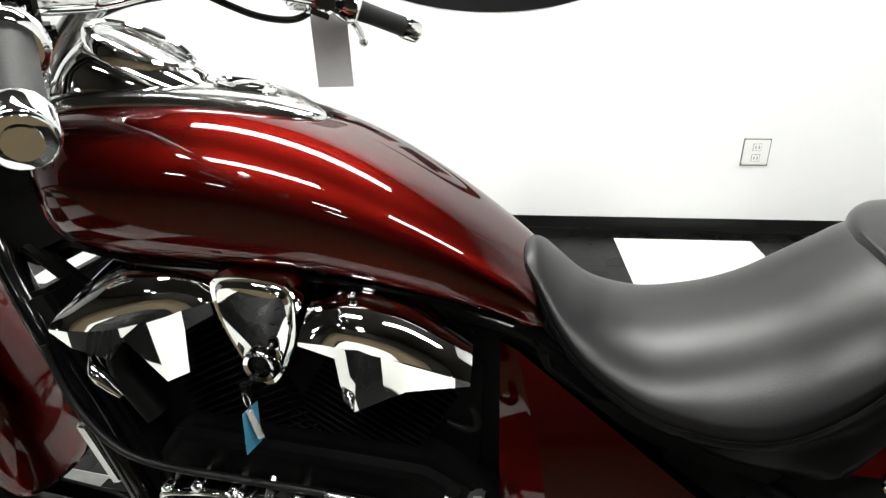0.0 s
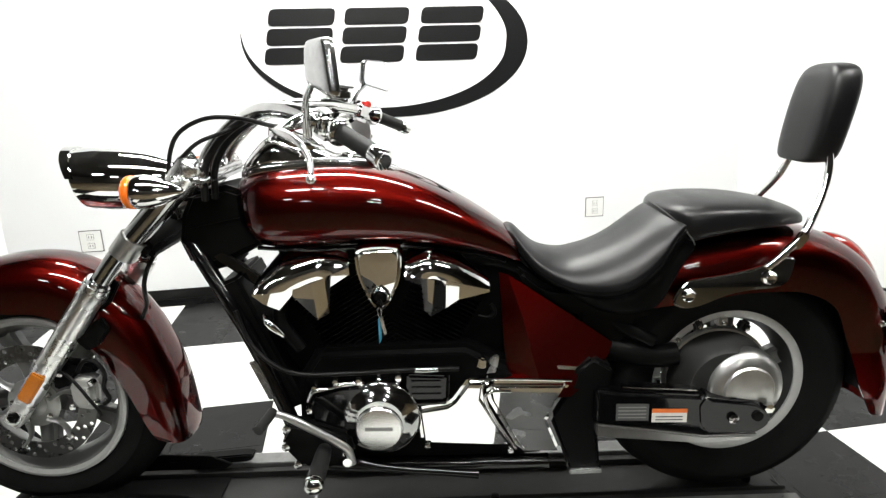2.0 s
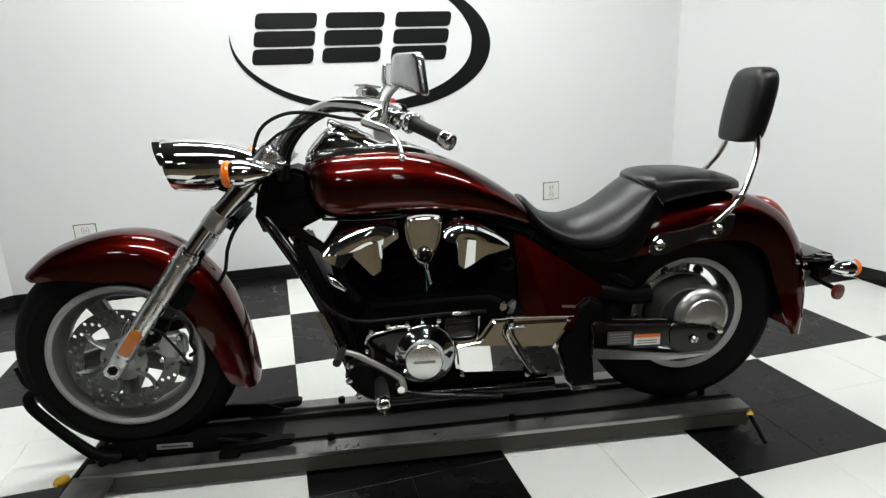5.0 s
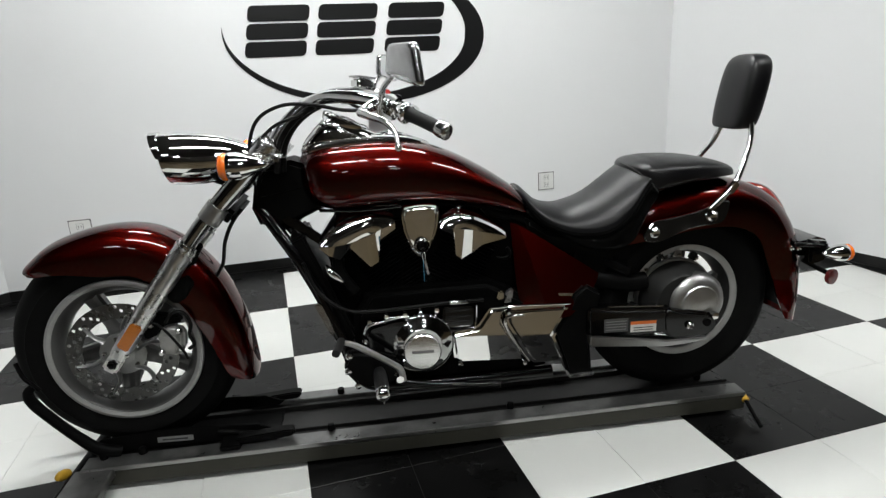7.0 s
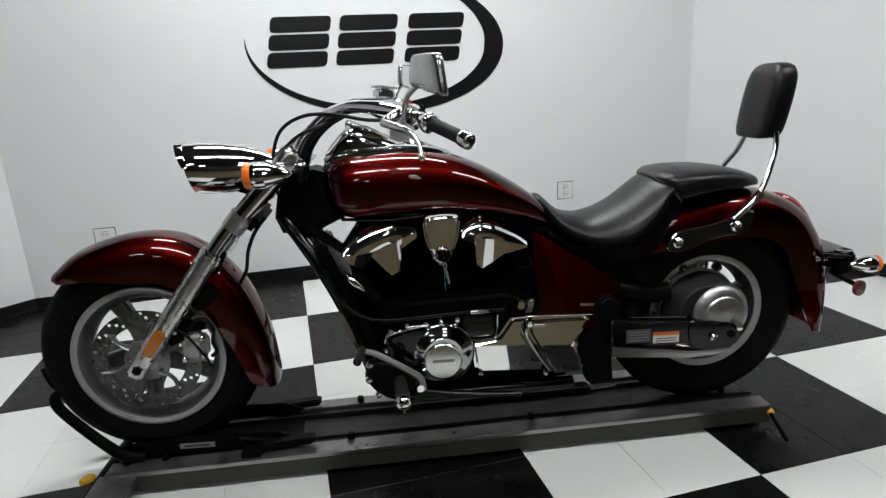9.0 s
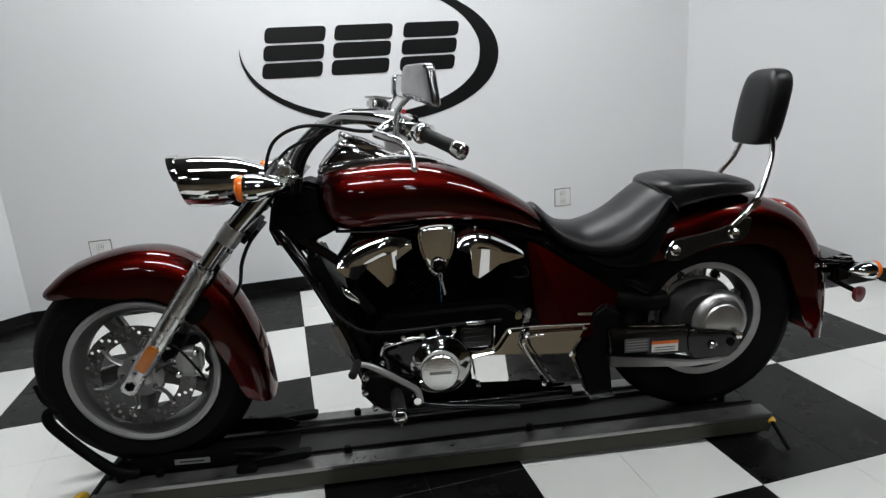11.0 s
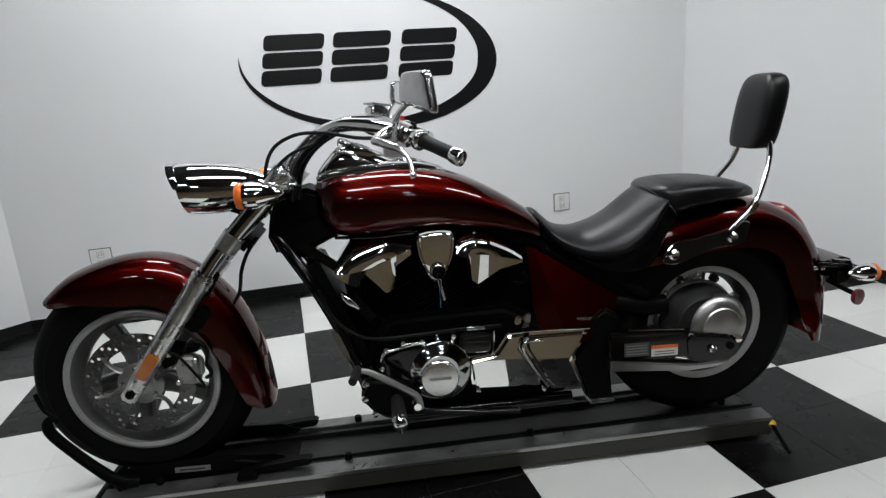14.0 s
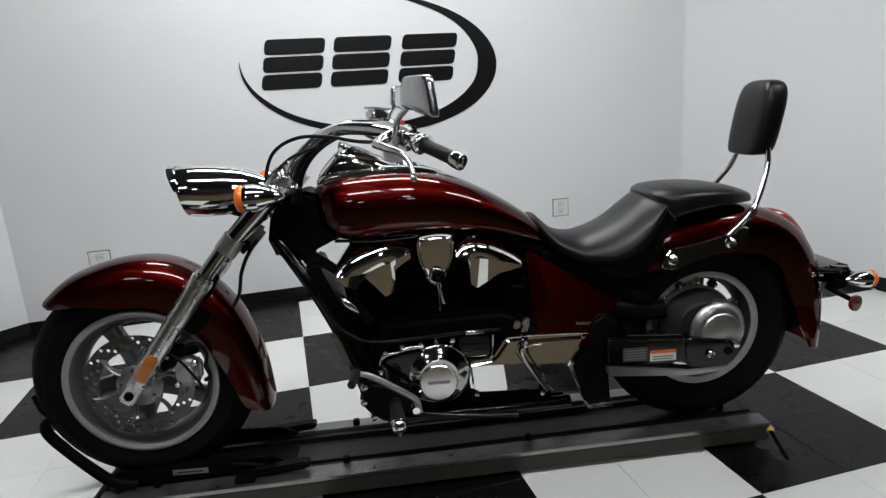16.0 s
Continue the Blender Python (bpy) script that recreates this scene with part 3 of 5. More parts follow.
brake = part("brake_disc", disc(FA, 0.068, 0.112, 0.157, 57), DISC, bike, "drilled steel brake disc")
part("disc_carrier", ring([(0.03, 0.066), (0.06, 0.066), (0.066, 0.07), (0.06, 0.074), (0.03, 0.074)], FA, LEFT, 40), CARRIER, brake, "grey inner brake carrier")
part("hub_cap", rev([(0.001, 0.082), (0.022, 0.082), (0.026, 0.079), (0.034, 0.076), (0.036, 0.066), (0.001, 0.066)], FA, LEFT, 32), CARRIER, brake)
for k in range(5):
    a = 2 * math.pi * k / 5 + 0.5
    part("hub_bolt", rev([(0.001, 0.07), (0.007, 0.07), (0.0065, 0.079), (0.001, 0.081)], (FA[0] + 0.05 * math.cos(a), 0, FA[2] + 0.05 * math.sin(a)), LEFT, 10), DARK_CHROME, brake)
for k in range(6):
    a = 2 * math.pi * k / 6 + 0.2
    c, s = math.cos(a), math.sin(a)
    part("carrier_arm", tube([(0.055 * c, -0.07, FA[2] + 0.055 * s), (0.09 * c - 0.01 * s, -0.07, FA[2] + 0.09 * s + 0.01 * c), (0.126 * c, -0.07, FA[2] + 0.126 * s)], [0.016, 0.01, 0.014], 8, 3, flat=0.4), CARRIER, brake)
    part("disc_button", rev([(0.001, 0.066), (0.009, 0.066), (0.009, 0.076), (0.004, 0.078), (0.001, 0.078)], (0.124 * c, 0, FA[2] + 0.124 * s), LEFT, 12), DARK_CHROME, brake)

caliper = part("brake_caliper", prism([(0.122, 0.39), (0.165, 0.383), (0.192, 0.398), (0.196, 0.45), (0.182, 0.474), (0.14, 0.478), (0.12, 0.455)], 0.06, 0.104, 0.01, 3), CALIPER, bike, "cast light grey brake caliper")
part("caliper_bridge", prism([(0.136, 0.402), (0.176, 0.4), (0.179, 0.455), (0.139, 0.46)], 0.104, 0.116, 0.006, 3), CALIPER, caliper)
part("caliper_bracket", prism([(0.085, 0.44), (0.125, 0.452), (0.14, 0.48), (0.195, 0.485), (0.19, 0.505), (0.12, 0.52), (0.08, 0.5)], 0.072, 0.1, 0.005), SATIN, caliper)
for q in ((0.128, 0.4), (0.184, 0.462), (0.112, 0.49), (0.184, 0.408)):
    part("caliper_bolt", rev([(0.001, 0.1), (0.009, 0.1), (0.009, 0.113), (0.006, 0.116), (0.001, 0.116)], (q[0], 0, q[1]), LEFT, 12), DARK_CHROME, caliper)
part("caliper_hose", tube([L(0.15, 0.1, 0.49), L(0.178, 0.112, 0.522), L(0.208, 0.115, 0.52), L(0.222, 0.112, 0.485), L(0.214, 0.112, 0.45), L(0.222, 0.11, 0.42), L(0.205, 0.108, 0.405)], 0.0055, 8), CABLE, bike, "black looped brake line")
part("brake_hose", tube([L(0.4, 0.07, 0.8), L(0.372, 0.1, 0.762), L(0.35, 0.1, 0.715), L(0.34, 0.088, 0.68), L(0.325, 0.06, 0.64), L(0.295, 0.04, 0.595)], 0.0055, 8), CABLE, bike)
part("sensor_cable", tube([L(0.03, 0.1, 0.42), L(0.12, 0.12, 0.5), L(0.19, 0.13, 0.42), L(0.2, 0.12, 0.38)], 0.004, 8), CABLE, bike)


# ---- fenders: an arched sheet swept along its crown line ----
def fender(rows, axle, shape, res=6):
    """rows of (b, z, depth of the flank, half width); shape: rows of (share of half width, share of depth)."""
    rings = []
    for b, z, depth, half in stations(rows, res):
        to = Vector((axle[0] - b, 0, axle[2] - z)).normalized()
        line = [Vector((b, 0, z)) + to * depth * d + Vector((0, half * w, 0)) for w, d in shape]
        rings.append([tuple(p) for p in line])
    return loft(rings, closed=False)


half_arch = [(0.0, 0.0), (0.25, 0.008), (0.5, 0.045), (0.74, 0.13), (0.9, 0.27), (0.975, 0.42), (0.995, 0.58), (1.0, 0.8), (0.998, 1.0)]
ARCH = [(-w, d) for w, d in reversed(half_arch[1:])] + half_arch
front_fender = part("front_fender", fender([(-0.226, 0.662, 0.015, 0.05), (-0.208, 0.683, 0.04, 0.078), (-0.137, 0.733, 0.085, 0.09), (-0.008, 0.766, 0.125, 0.092), (0.116, 0.76, 0.13, 0.092),
                                          (0.216, 0.706, 0.13, 0.092), (0.303, 0.598, 0.12, 0.092), (0.358, 0.444, 0.105, 0.091), (0.374, 0.30, 0.085, 0.088), (0.372, 0.262, 0.07, 0.08)], FA, ARCH), RED, bike, "dark red deep front fender", solid=0.004)
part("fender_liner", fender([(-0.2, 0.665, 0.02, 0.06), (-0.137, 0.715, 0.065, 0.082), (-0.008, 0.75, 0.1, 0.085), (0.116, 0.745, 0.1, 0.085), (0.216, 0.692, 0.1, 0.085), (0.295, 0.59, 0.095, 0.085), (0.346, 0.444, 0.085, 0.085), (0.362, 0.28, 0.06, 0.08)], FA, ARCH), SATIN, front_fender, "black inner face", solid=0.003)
part("fender_stay", prism([(0.19, 0.62), (0.26, 0.66), (0.29, 0.71), (0.26, 0.735), (0.2, 0.68)], 0.09, 0.101, 0.003), SATIN, bike)
rear_fender = part("rear_fender", fender([(1.44, 0.6, 0.03, 0.08), (1.5, 0.68, 0.1, 0.1), (1.6, 0.745, 0.135, 0.112), (1.75, 0.78, 0.142, 0.118), (1.9, 0.774, 0.142, 0.118), (2.0, 0.745, 0.142, 0.117), (2.08, 0.688, 0.142, 0.115),
                                        (2.143, 0.59, 0.15, 0.112), (2.172, 0.47, 0.13, 0.108), (2.178, 0.36, 0.10, 0.1), (2.174, 0.275, 0.05, 0.08)], RA, ARCH), RED, bike, "dark red swept rear fender", solid=0.005)
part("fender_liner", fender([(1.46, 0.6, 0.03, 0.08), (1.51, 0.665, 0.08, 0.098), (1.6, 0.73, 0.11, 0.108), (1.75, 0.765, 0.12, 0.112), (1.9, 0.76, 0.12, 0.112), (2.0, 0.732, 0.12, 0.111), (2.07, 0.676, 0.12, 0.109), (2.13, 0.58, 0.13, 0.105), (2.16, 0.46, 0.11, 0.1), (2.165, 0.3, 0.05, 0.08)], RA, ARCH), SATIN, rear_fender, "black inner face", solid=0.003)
# tail lamp
part("tail_lamp", fender([(2.0, 0.75, 0.012, 0.006), (2.04, 0.742, 0.04, 0.034), (2.07, 0.725, 0.055, 0.042), (2.096, 0.698, 0.055, 0.044), (2.117, 0.668, 0.05, 0.044), (2.14, 0.626, 0.035, 0.034), (2.152, 0.585, 0.015, 0.01)], RA, ARCH), RED_LENS, bike, "red tail lamp lens set into the fender", solid=0.003)

# ---- forks, clamps, neck ----
UP = (0.575, 0.0, 0.745)      # rake of the fork legs
for s in (1, -1):
    fl = 0.116 * s
    leg = part("fork_slider", join(tube([L(0.012, fl, 0.409), L(0.05, fl, 0.458), L(0.15, fl, 0.587), L(0.225, fl, 0.684), L(0.228, fl, 0.687), L(0.25, fl, 0.714)], [0.024, 0.0275, 0.0295, 0.0295, 0.0325, 0.032], 24),
                                   moved(box((0, 0, 0), (0.075, 0.046, 0.042), 0.007, segments=3), Matrix.Translation(L(0.004, fl, 0.398)) @ pose(0, 0, 0, 0, -52, 0))), FORK, bike, "satin silver lower fork leg")
    part("axle_nut", rev([(0.001, 0.0), (0.014, 0.0), (0.014, 0.006), (0.009, 0.009), (0.005, 0.004), (0.001, 0.004)], L(0.0, fl + 0.022 * s, 0.393), (0, -s, 0), 6), SATIN, leg)
    part("axle_seat", ring([(0.013, 0.0), (0.0185, 0.0), (0.0185, 0.003), (0.013, 0.003)], L(0.0, fl + 0.021 * s, 0.393), (0, -s, 0), 24), DARK_CHROME, leg)
    part("fender_lug", prism([(0.165, 0.57), (0.19, 0.6), (0.235, 0.63), (0.25, 0.6), (0.22, 0.56), (0.19, 0.545)], (fl - 0.022 * s), (fl - 0.006 * s), 0.004), SATIN, leg)
    part("dust_seal", tube([L(0.236, fl, 0.697), L(0.256, fl, 0.722)], 0.0295, 20), DARK_CHROME, leg)
    part("reflector", moved(box((0, 0, 0), (0.085, 0.012, 0.034), 0.004), Matrix.Translation(L(0.062, fl + 0.029 * s, 0.472)) @ pose(0, 0, 0, 0, -52, 0)), AMBER_DULL, leg, "amber side reflector")
    part("fork_tube", tube([L(0.245, fl, 0.708), L(0.32, fl, 0.795), L(0.42, fl, 0.885), L(0.5, fl, 0.972)], 0.0225, 18), SMOKE_CHROME, bike, "dark chrome upper fork tube")
    part("fork_cover", tube([L(0.352, fl, 0.822), L(0.42, fl, 0.889), L(0.475, fl, 0.945)], [0.028, 0.029, 0.027], 18), SMOKE_CHROME, bike)
    part("fork_cap", rev([(0.001, 0.0), (0.026, 0.0), (0.026, 0.01), (0.018, 0.017), (0.001, 0.018)], L(0.503, fl, 0.975), UP, 24), CHROME, bike)
    part("clamp_ring", tube([L(0.318, fl, 0.784), L(0.352, fl, 0.823)], 0.032, 20), ALU, bike, "grey lower fork clamp")
    part("fork_top_cover", tube([L(0.462, fl, 0.93), L(0.47, fl, 0.938), L(0.505, fl, 0.982), L(0.51, fl, 0.988)], [0.028, 0.034, 0.034, 0.026], 24), POLISHED, bike, "bright fork top cover")
part("lower_clamp", moved(box((0, 0, 0), (0.075, 0.25, 0.04), 0.012), Matrix.Translation((0.36, 0, 0.803)) @ pose(0, 0, 0, 0, -52 + 90, 0)), SATIN, bike)
top_clamp = part("top_clamp", moved(box((0, 0, 0), (0.095, 0.3, 0.032), 0.014, segments=3), Matrix.Translation((0.5, 0, 0.956)) @ pose(0, 0, 0, 0, 12, 0)), DARK_CHROME, bike, "polished upper fork clamp")
part("steering_nut", rev([(0.001, 0.0), (0.022, 0.0), (0.022, 0.014), (0.012, 0.022), (0.001, 0.022)], (0.52, 0, 0.972), (0.2, 0, 1), 20), CHROME, top_clamp)
neck = part("neck_cover", prism([(0.552, 0.928), (0.47, 0.912), (0.442, 0.86), (0.428, 0.795), (0.45, 0.733), (0.53, 0.74), (0.61, 0.775), (0.665, 0.79), (0.665, 0.88), (0.6, 0.91)], -0.068, 0.068, 0.014, 3), SATIN, bike, "black steering head cover")
part("neck_seam", prism([(0.46, 0.826), (0.6, 0.852), (0.6, 0.856), (0.46, 0.83)], 0.0675, 0.0705, 0.001), SATIN, neck)
part("horn_cover", prism([(0.455, 0.733), (0.50, 0.72), (0.56, 0.735), (0.53, 0.76)], -0.05, 0.05, 0.006), SATIN, neck)

# ---- headlamp ----
def raked(geo):
    """The lamp's mouth leans, its upper rim further forward than its lower one."""
    return [(x - 0.19 * (z - 0.943) * min(max((0.34 - x) / 0.1, 0.0), 1.0), y * 0.97, 0.945 + (z - 0.943) * 0.95) for x, y, z in geo[0]], geo[1]


HX = Vector((-0.995, 0, 0.05)).normalized()
head = part("headlamp_shell", raked(rev([(0.001, -0.235), (0.012, -0.232), (0.03, -0.212), (0.05, -0.175), (0.067, -0.125), (0.076, -0.07), (0.079, -0.02), (0.0775, 0.02), (0.076, 0.032), (0.072, 0.034), (0.071, 0.02), (0.06, -0.03), (0.001, -0.06)],
                              (0.235, 0, 0.943), HX, 48)), CHROME, bike, "teardrop chrome headlamp shell")
part("lens", raked(rev([(0.001, 0.036), (0.035, 0.033), (0.06, 0.026), (0.0705, 0.018), (0.0705, 0.014), (0.001, 0.03)], (0.235, 0, 0.943), HX, 40)), LENS, head, "clear round lens")
visor = []
for h in (0.03, 0.052):
    visor.append([tuple(Vector((0.235, 0, 0.943)) + HX * h * (0.6 + 0.4 * math.cos(a * 0.9)) + Vector((0, math.sin(a), math.cos(a))) * 0.0785) for a in [(-1.45 + 2.9 * k / 20) for k in range(21)]])
part("visor", raked(loft(visor, closed=False)), CHROME, head, solid=0.003)
part("mount", prism([(0.30, 0.885), (0.37, 0.855), (0.42, 0.84), (0.43, 0.87), (0.38, 0.9), (0.33, 0.905)], -0.03, 0.03, 0.006), SATIN, head)

# ---- turn signals ----
def bullet(at, axis, size, name, lens_mat):
    body = part(name, rev([(size * r, size * h) for r, h in ((0.9, -0.3), (1.0, -0.1), (1.0, 0.25), (0.94, 0.7), (0.8, 1.2), (0.58, 1.75), (0.33, 2.25), (0.12, 2.55), (0.02, 2.62))], at, axis, 32), CHROME, bike, "bullet-shaped chrome turn signal")
    part("lens", rev([(size * r, size * h) for r, h in ((0.94, -0.28), (0.98, -0.34), (0.98, -0.6), (0.85, -0.78), (0.5, -0.92), (0.02, -0.98))], at, axis, 32), lens_mat, body, "amber lens")
    return body


for s in (1, -1):
    bullet(L(0.415, 0.185 * s, 0.937), (1, 0, -0.01), 0.0365, "front_turn_signal", AMBER)
    part("signal_stem", rod(L(0.43, 0.11 * s, 0.915), L(0.44, 0.165 * s, 0.93), 0.012), CHROME, bike)
    bullet(L(2.236, 0.165 * s, 0.536), (-1, 0, 0.03), 0.0275, "rear_turn_signal", AMBER)

# ---- tail bracket ----
part_plate = [(2.145, 0.575), (2.215, 0.565), (2.205, 0.5), (2.15, 0.49)]
tail_bar = part("tail_bracket", join(prism(part_plate, 0.1, 0.135, 0.008), prism([(2.13, 0.56), (2.2, 0.572), (2.235, 0.56), (2.235, 0.535), (2.19, 0.512), (2.135, 0.512)], -0.1, 0.1, 0.006),
                                     rod(L(2.2, -0.17, 0.54), L(2.2, 0.17, 0.54), 0.013)), BLACK, bike, "black tail bracket behind the fender")
part("bracket_bar", tube([L(2.11, 0.11, 0.556), L(2.15, 0.13, 0.558), L(2.19, 0.13, 0.552)], 0.008, 10), BLACK, tail_bar)
part("reflector_stay", tube([L(2.15, 0.1, 0.5), L(2.19, 0.12, 0.475), L(2.225, 0.14, 0.455)], 0.008, 8), SATIN, tail_bar)
part("side_reflector", rev([(0.001, -0.008), (0.023, -0.008), (0.026, -0.002), (0.025, 0.006), (0.001, 0.009)], L(2.22, 0.15, 0.452), (0.35, -1, 0), 24), RED_DARK, tail_bar, "round red reflector")
for bx, bz in ((2.115, 0.548), (2.09, 0.55)):
    part("bracket_bolt", rev([(0.001, 0), (0.008, 0), (0.007, 0.006), (0.001, 0.008)], L(bx, 0.118, bz), LEFT, 12), CHROME, tail_bar)

# ---- fuel tank and console ----
tank_rows = [(0.562, 0.905, 0.862, 0.02), (0.57, 0.924, 0.842, 0.05), (0.586, 0.942, 0.815, 0.085), (0.616, 0.957, 0.786, 0.118), (0.66, 0.966, 0.772, 0.138), (0.74, 0.97, 0.775, 0.15), (0.86, 0.967, 0.776, 0.149),
             (0.99, 0.931, 0.772, 0.133), (1.1, 0.872, 0.753, 0.112), (1.17, 0.825, 0.734, 0.095), (1.225, 0.782, 0.71, 0.078), (1.25, 0.745, 0.7, 0.05)]
tank = part("fuel_tank", loft([side_ring(*r, n=52, ptop=0.85, plow=0.52, mid=0.5) for r in stations(tank_rows, 6, 9)]), RED, bike, "long glossy dark red fuel tank", angle=60)
pan_rows = [(0.6, 0.825, 0.796, 0.03), (0.66, 0.81, 0.772, 0.065), (0.74, 0.804, 0.769, 0.082), (0.86, 0.804, 0.77, 0.082), (0.99, 0.798, 0.765, 0.074), (1.1, 0.778, 0.746, 0.064), (1.17, 0.758, 0.727, 0.055), (1.23, 0.73, 0.702, 0.04)]
part("tank_underside", loft([side_ring(b, t, w, h, 28) for b, t, w, h in stations(pan_rows, 4, 3)]), BLACK, tank, "black underside of the tank")
for s in (1, -1):
    part("tank_seam", tube([L(0.62, 0.085 * s, 0.781), L(0.74, 0.108 * s, 0.7785), L(0.88, 0.108 * s, 0.781), L(1.0, 0.095 * s, 0.772), L(1.12, 0.075 * s, 0.748), L(1.2, 0.06 * s, 0.72)], 0.005, 8), BLACK, tank)
    part("tank_bolt", rev([(0.001, 0), (0.006, 0), (0.005, 0.004), (0.001, 0.005)], L(1.02, 0.112 * s, 0.766), (0, -s, -0.4), 10), CHROME, tank)
plate_rows = [(0.58, 0.02, 0.948), (0.592, 0.05, 0.958), (0.62, 0.066, 0.968), (0.68, 0.071, 0.977), (0.76, 0.068, 0.981), (0.82, 0.062, 0.979), (0.88, 0.05, 0.971), (0.925, 0.033, 0.957), (0.948, 0.017, 0.947), (0.955, 0.004, 0.942)]
plate_rings = []
for b, half, z in stations(plate_rows, 4):
    plate_rings.append([(b, half * q, z + dz) for q, dz in ((-1.0, -0.02), (-1.02, -0.007), (-0.97, -0.001), (-0.86, 0.001), (-0.5, 0.003), (0.0, 0.004), (0.5, 0.003), (0.86, 0.001), (0.97, -0.001), (1.02, -0.007), (1.0, -0.02))])
console = part("console", loft(plate_rings), SOFT_CHROME, bike, "chrome instrument console along the tank top")
pod_rows = [(0.585, 0.962, 0.95, 0.02), (0.592, 0.975, 0.95, 0.036), (0.615, 1.002, 0.95, 0.05), (0.645, 1.029, 0.95, 0.06), (0.675, 1.043, 0.95, 0.064), (0.7, 1.037, 0.95, 0.064), (0.745, 1.015, 0.95, 0.06),
            (0.785, 0.994, 0.95, 0.05), (0.805, 0.986, 0.95, 0.042), (0.85, 0.98, 0.95, 0.032), (0.9, 0.969, 0.94, 0.02), (0.93, 0.957, 0.935, 0.008)]
part("instrument_pod", loft([side_ring(b, t, w, h, 28, 0.7, 0.6, 0.3) for b, t, w, h in stations(pod_rows, 4)]), CHROME, console)
CN = Vector((0.42, 0, 0.91)).normalized()
CC = Vector((0.714, 0, 1.02))
CL = Vector((0.91, 0, -0.42)).normalized()


def drawn_out(geo):
    """The dial and its rim are ovals, longer along the console."""
    return [tuple(Vector(p) + CL * (0.2 * (Vector(p) - CC).dot(CL))) for p in geo[0]], geo[1]


part("dial_bezel", drawn_out(ring([(0.046, -0.004), (0.056, -0.012), (0.0585, 0.002), (0.0565, 0.009), (0.052, 0.011), (0.0475, 0.009)], CC, CN, 48)), CHROME, console)
part("dial", drawn_out(rev([(0.001, 0.004), (0.047, 0.004), (0.047, 0.001), (0.001, 0.001)], CC, CN, 40)), DIAL, console, "dark round speedometer dial")
for k in range(9):
    a = -2.2 + 4.4 * k / 8
    part("dial_mark", moved(box((0, 0.039, 0.0052), (0.0025, 0.011, 0.001), 0.0), Matrix.Translation(CC) @ CN.to_track_quat("Z", "Y").to_matrix().to_4x4() @ pose(0, 0, 0, 0, 0, math.degrees(a))), LABEL_WHITE, console)
part("dial_needle", moved(box((0, 0.016, 0.0066), (0.0022, 0.034, 0.0012), 0.0), Matrix.Translation(CC) @ CN.to_track_quat("Z", "Y").to_matrix().to_4x4() @ pose(0, 0, 0, 0, 0, 118)), LABEL_ORANGE, console)
part("dial_glass", drawn_out(rev([(0.001, 0.0125), (0.03, 0.011), (0.048, 0.0075), (0.048, 0.007), (0.03, 0.0105), (0.001, 0.012)], CC, CN, 40)), LENS, console)
part("cap_ring", tube([(0.852 + 0.036 * math.cos(a), 0.027 * math.sin(a), 0.979 - 0.006 * math.cos(a)) for a in [2 * math.pi * k / 16 for k in range(16)]], 0.0035, 8, 3, True), CHROME, console)
part("filler_cap", rev([(0.001, 0.012), (0.02, 0.01), (0.026, 0.004), (0.027, -0.004), (0.001, -0.004)], (0.86, 0, 0.972), (0.15, 0, 1), 32), CHROME, console)

# ---- seats and backrest ----
# rows of (b, crown height, rim height, rim half width, skirt height, skirt half width)
seat_rows = [(1.2, 0.792, 0.786, 0.02, 0.765, 0.018), (1.208, 0.802, 0.793, 0.042, 0.752, 0.038), (1.225, 0.799, 0.778, 0.06, 0.735, 0.058), (1.248, 0.776, 0.746, 0.082, 0.714, 0.07), (1.285, 0.744, 0.708, 0.104, 0.676, 0.060),
             (1.345, 0.731, 0.682, 0.13, 0.634, 0.068), (1.385, 0.738, 0.676, 0.141, 0.613, 0.076), (1.43, 0.752, 0.675, 0.149, 0.596, 0.085), (1.475, 0.776, 0.685, 0.152, 0.591, 0.093), (1.512, 0.803, 0.71, 0.152, 0.596, 0.100),
             (1.547, 0.828, 0.742, 0.147, 0.618, 0.124), (1.572, 0.84, 0.779, 0.14, 0.66, 0.126), (1.597, 0.842, 0.806, 0.13, 0.712, 0.122), (1.63, 0.84, 0.815, 0.115, 0.75, 0.112)]
seat_rings, skirt_rings = [], []
for b, crown, rim_z, rim, low, skirt in stations(seat_rows, 5, 4):
    d = crown - rim_z
    half = [(rim * math.sin(a), rim_z + d * math.cos(a) ** 1.4) for a in [math.pi * k / 36 for k in range(18)]]
    half += spline([(rim, rim_z - 0.004), (rim * 0.985, rim_z - 0.02), ((rim + skirt) / 2 - 0.012, (rim_z + low) / 2), (skirt, low), (skirt * 0.5, low - 0.002), (0.0, low - 0.002)], 3)
    skirt_rings.append([(b, p[0] * -1.01 - 0.002, p[1] - 0.001) for p in half[19:-4]])
    seat_rings.append([(b, -p[0], p[1]) for p in half] + [(b, p[0], p[1]) for p in reversed(half[1:-1])])
seat = part("rider_seat", loft(seat_rings), LEATHER, bike, "black vinyl scooped rider seat", angle=70)
for flank in (skirt_rings, [[(x, -y, z) for x, y, z in r] for r in skirt_rings]):
    part("seat_skirt", loft(flank, closed=False, cap=False), SATIN, seat, "matt black lower edge of the seat", angle=70, solid=0.002)
